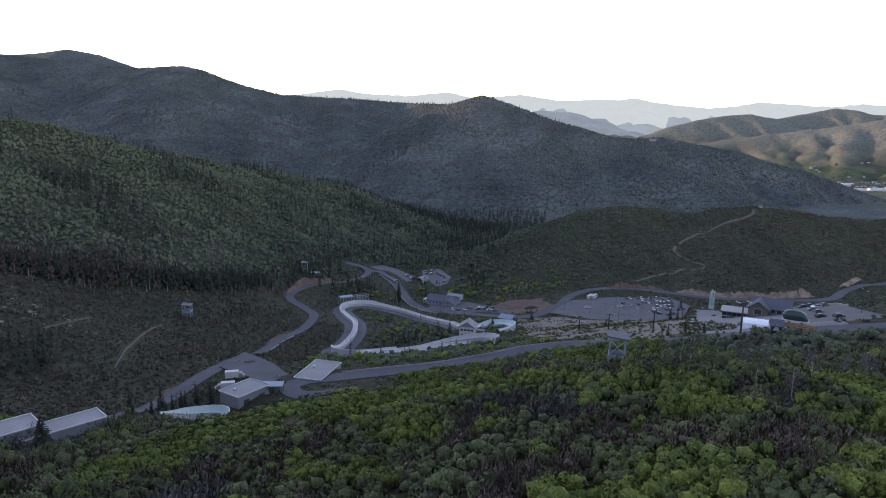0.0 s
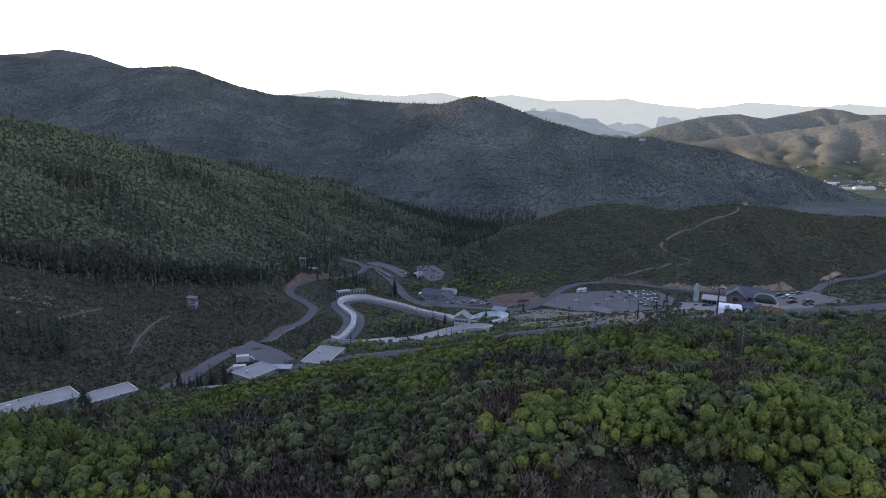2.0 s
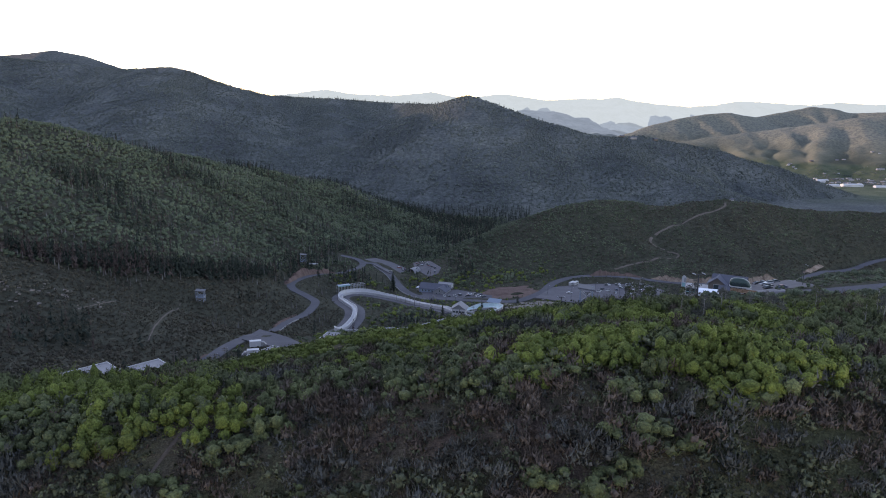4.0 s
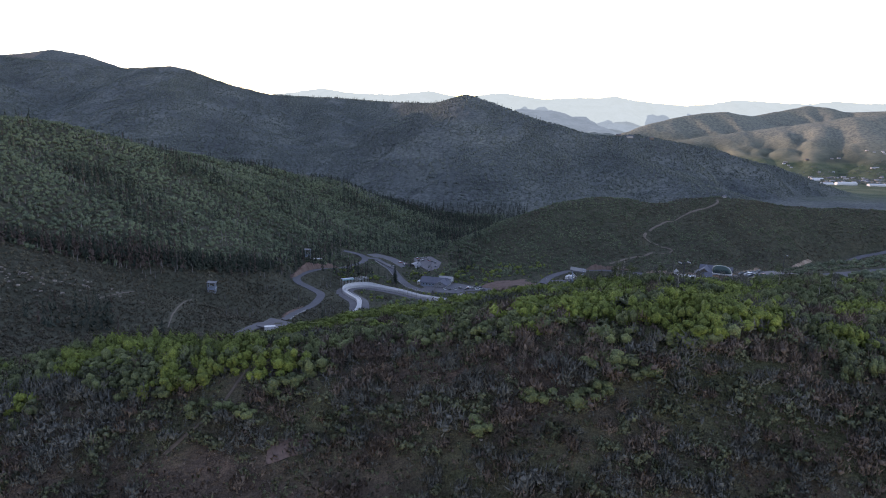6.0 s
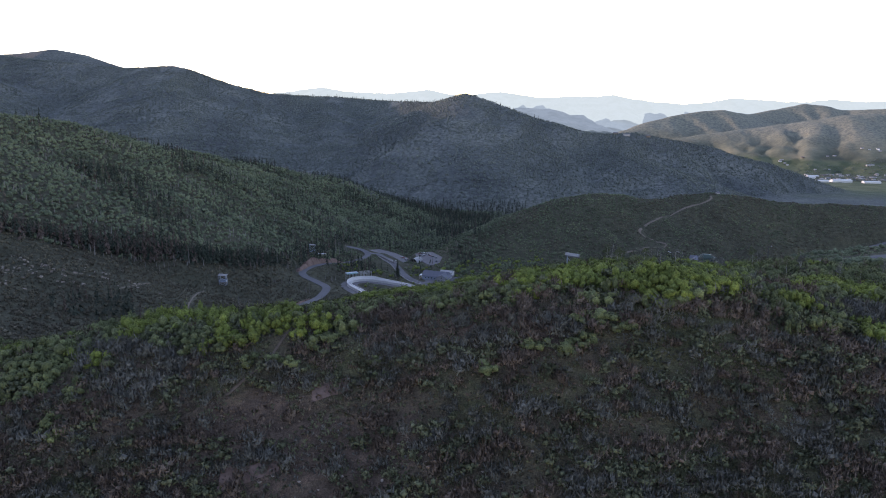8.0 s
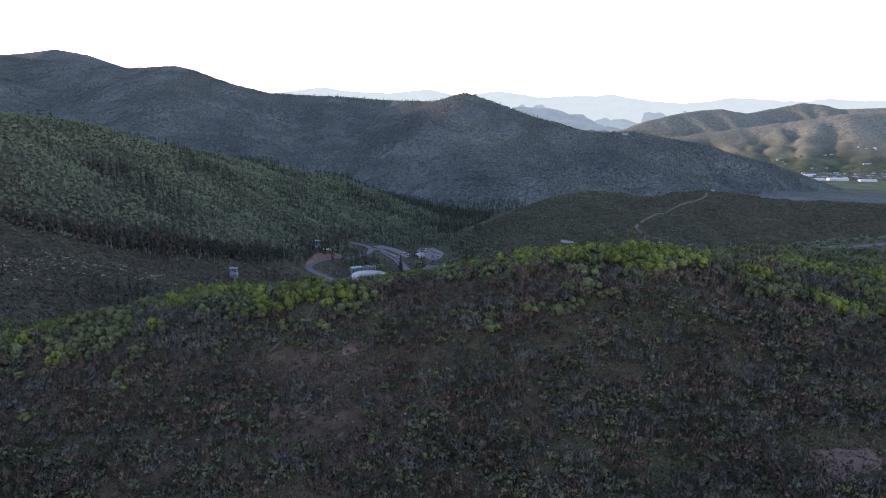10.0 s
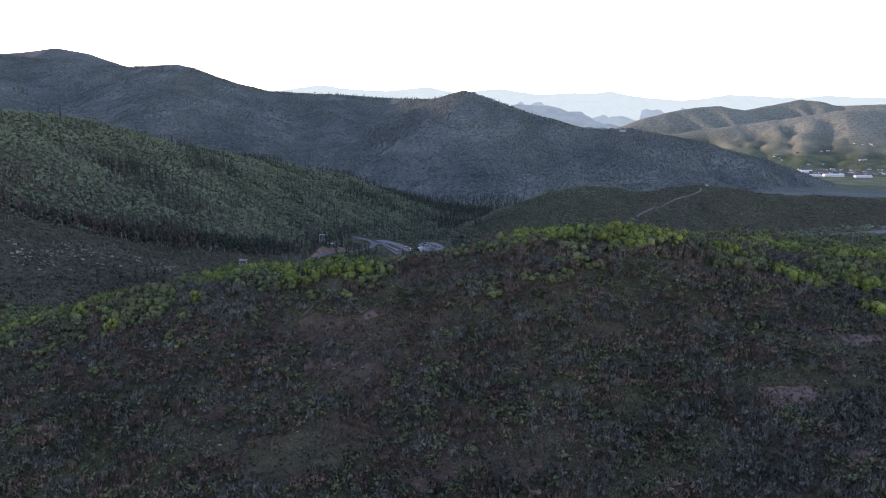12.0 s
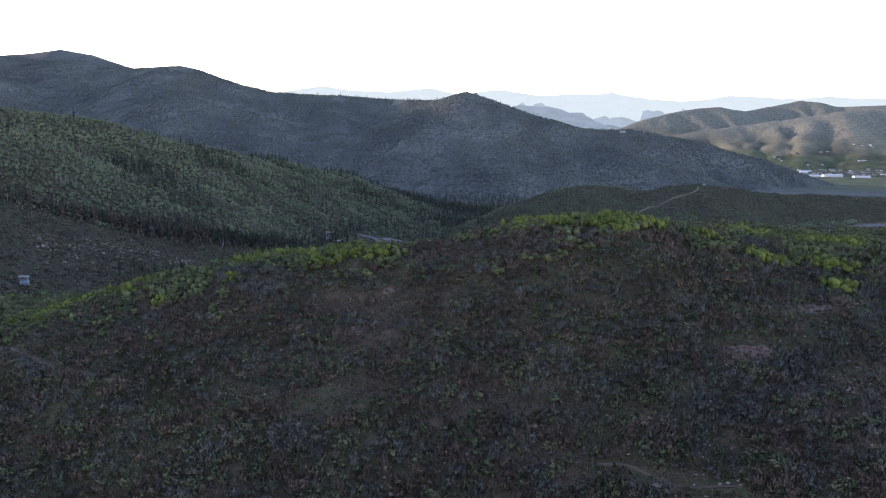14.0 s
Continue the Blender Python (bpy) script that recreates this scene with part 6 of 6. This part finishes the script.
keep = (clearing(px_, py_) > 4) & (rng.uniform(size=len(px_)) < np.clip(0.4 * grove - 0.15, 0, 0.55))
px_, py_ = px_[keep], py_[keep]
v, f = spires(np.column_stack([px_, py_, land(px_, py_) + 2.6]), np.column_stack([rng.uniform(0.25, 0.5, len(px_)), rng.uniform(0.25, 0.5, len(px_)), rng.uniform(2.4, 5.0, len(px_))]), rng)
tagged(fast_mesh("bare_aspens", v, f, TRUNKS), "pale leafless aspens among the conifers", "woods", kind="stuff")
# trees along the skyline
rx, ry = [], []
for (ax, ay, _), (bx, by, _) in zip(MAIN_RIDGE[4:12], MAIN_RIDGE[5:13]):
    k = int(math.hypot(bx - ax, by - ay) / 5)
    u = rng.uniform(size=k)
    rx.append(ax + u * (bx - ax) + rng.normal(0, 10, k))
    ry.append(ay + u * (by - ay) + rng.normal(0, 14, k))
rx, ry = np.concatenate(rx), np.concatenate(ry)
keep = rng.uniform(size=len(rx)) < np.where(rx > -150, 0.25, 0.75)
rx, ry = rx[keep], ry[keep]
cone_trees("skyline_conifers", rx, ry, rng.uniform(5, 11, len(rx)), rng.uniform(1.8, 3.2, len(rx)), NEEDLE, "row of conifers along the mountain skyline", 5)
bx, by = scatter(-420, 60, 1010, 1180, 9, rng)
cone_trees("valley_conifers", bx, by, rng.uniform(7, 13, len(bx)), rng.uniform(1.8, 3.0, len(bx)), NEEDLE, "dark conifers at the mountain's foot", 6)


# ---- the far valley ----
def far_house(name, x, y, sx, sy, h, rz, wall_mat, roof_mat, label):
    ob = thing(name, x, y, height(x, y) - 0.5, rz, label, "building", "buildings in the far valley")
    Solid().box((0, 0, h / 2), (sx, sy, h)).to("wall", wall_mat, ob)
    Solid().sweep([(-sy / 2 - 0.5, h), (0, h + 0.18 * sy), (sy / 2 + 0.5, h)], -sx / 2 - 0.5, sx / 2 + 0.5, 0).to("roof", roof_mat, ob)
    return ob


vrng = random.Random(3)
for x, y, sx, sy, h, rz in ((1018, 2128, 40, 18, 5, 8), (1082, 2140, 62, 20, 6, 8), (1160, 2115, 50, 18, 5, 2), (960, 2500, 34, 16, 5, 4), (1010, 2485, 22, 14, 5, -6), (1120, 2420, 40, 16, 5, 10), (1075, 2330, 26, 14, 5, 0)):
    far_house("warehouse", x, y, sx, sy, h, rz, WHITE, WHITE, "long low white warehouse in the far valley")
for i in range(95):
    y = vrng.choice((2260, 2300, 2380, 2460, 2560, 2680, 2820)) + vrng.uniform(-25, 25)
    x = vrng.uniform(0.385, 0.62) * (y + 141)
    w = vrng.uniform(7, 17)
    far_house("far_house", x, y, w, w * 0.6, vrng.uniform(3, 5.5), vrng.uniform(-30, 40), vrng.choice((WHITE, PALE, PALE, TIMBER)), vrng.choice((ROOF_GREY, ROOF_DARK, ROOF_DARK, PALE)), "pale building among trees in the far valley")
for i, (x, y) in enumerate(((321, 1640), (296, 1646), (380, 1672))):
    far_house("ridge_house", x, y, 9 if i else 15, 8, 5, 12, TIMBER if i else PALE, ROOF_DARK, "house on the wooded ridge")
tx = rng.uniform(0.4, 0.66, 1500)
ty = 2180 + 560 * rng.uniform(size=1500) ** 1.3
tx = tx * ty
w = rng.uniform(2, 4.5, 1500)
v, f = cores(np.column_stack([tx, ty, land(tx, ty) + 2]), np.column_stack([w, w, w * 0.7]), rng, 1.0)
tagged(fast_mesh("valley_trees", v, f, HAZED_WOODS), "dark trees among the far valley buildings", "woods", kind="stuff")


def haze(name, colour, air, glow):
    """Dry distant hills: the sun models them, and bluish emission on their surface stands in for lit air."""
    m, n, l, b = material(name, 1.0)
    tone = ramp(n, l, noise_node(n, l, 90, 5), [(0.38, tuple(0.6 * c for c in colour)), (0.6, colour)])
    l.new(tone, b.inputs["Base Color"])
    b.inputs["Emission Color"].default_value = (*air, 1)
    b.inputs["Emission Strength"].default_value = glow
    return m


def far_range(name, y, crest, slope, carve, size, seed, mat, label):
    """A chain of distant hills: a strip of land with a broken crest, spurs and gullies."""
    X, Y = np.meshgrid(np.arange(-3400, 3800, 22.0), np.concatenate([np.arange(y - 330, y + 30, 11.0), [y + 60.0]]))
    z, d, a = spine([(-3600, y, crest[0][1] - 60)] + [(px, y, pz) for px, pz in crest] + [(4200, y, crest[-1][1] - 40)], X, Y, slope, 8)
    z = z - np.minimum(carve * d, 70) * gullies(a, 1.5 * d, size, seed) + 2 * waves(X, 0 * X, 140, seed) + 1.2 * waves(X, 0 * X, 60, seed + 1)
    z[-1] = -160
    i = np.arange(X.size).reshape(X.shape)
    q = np.stack([i[:-1, :-1], i[:-1, 1:], i[1:, 1:], i[1:, :-1]], -1).reshape(-1, 4)
    ob = fast_mesh(name, np.stack([X, Y, np.maximum(z, -160)], -1).reshape(-1, 3), q, mat, True)
    return tagged(ob, label, "mountains", kind="structure")


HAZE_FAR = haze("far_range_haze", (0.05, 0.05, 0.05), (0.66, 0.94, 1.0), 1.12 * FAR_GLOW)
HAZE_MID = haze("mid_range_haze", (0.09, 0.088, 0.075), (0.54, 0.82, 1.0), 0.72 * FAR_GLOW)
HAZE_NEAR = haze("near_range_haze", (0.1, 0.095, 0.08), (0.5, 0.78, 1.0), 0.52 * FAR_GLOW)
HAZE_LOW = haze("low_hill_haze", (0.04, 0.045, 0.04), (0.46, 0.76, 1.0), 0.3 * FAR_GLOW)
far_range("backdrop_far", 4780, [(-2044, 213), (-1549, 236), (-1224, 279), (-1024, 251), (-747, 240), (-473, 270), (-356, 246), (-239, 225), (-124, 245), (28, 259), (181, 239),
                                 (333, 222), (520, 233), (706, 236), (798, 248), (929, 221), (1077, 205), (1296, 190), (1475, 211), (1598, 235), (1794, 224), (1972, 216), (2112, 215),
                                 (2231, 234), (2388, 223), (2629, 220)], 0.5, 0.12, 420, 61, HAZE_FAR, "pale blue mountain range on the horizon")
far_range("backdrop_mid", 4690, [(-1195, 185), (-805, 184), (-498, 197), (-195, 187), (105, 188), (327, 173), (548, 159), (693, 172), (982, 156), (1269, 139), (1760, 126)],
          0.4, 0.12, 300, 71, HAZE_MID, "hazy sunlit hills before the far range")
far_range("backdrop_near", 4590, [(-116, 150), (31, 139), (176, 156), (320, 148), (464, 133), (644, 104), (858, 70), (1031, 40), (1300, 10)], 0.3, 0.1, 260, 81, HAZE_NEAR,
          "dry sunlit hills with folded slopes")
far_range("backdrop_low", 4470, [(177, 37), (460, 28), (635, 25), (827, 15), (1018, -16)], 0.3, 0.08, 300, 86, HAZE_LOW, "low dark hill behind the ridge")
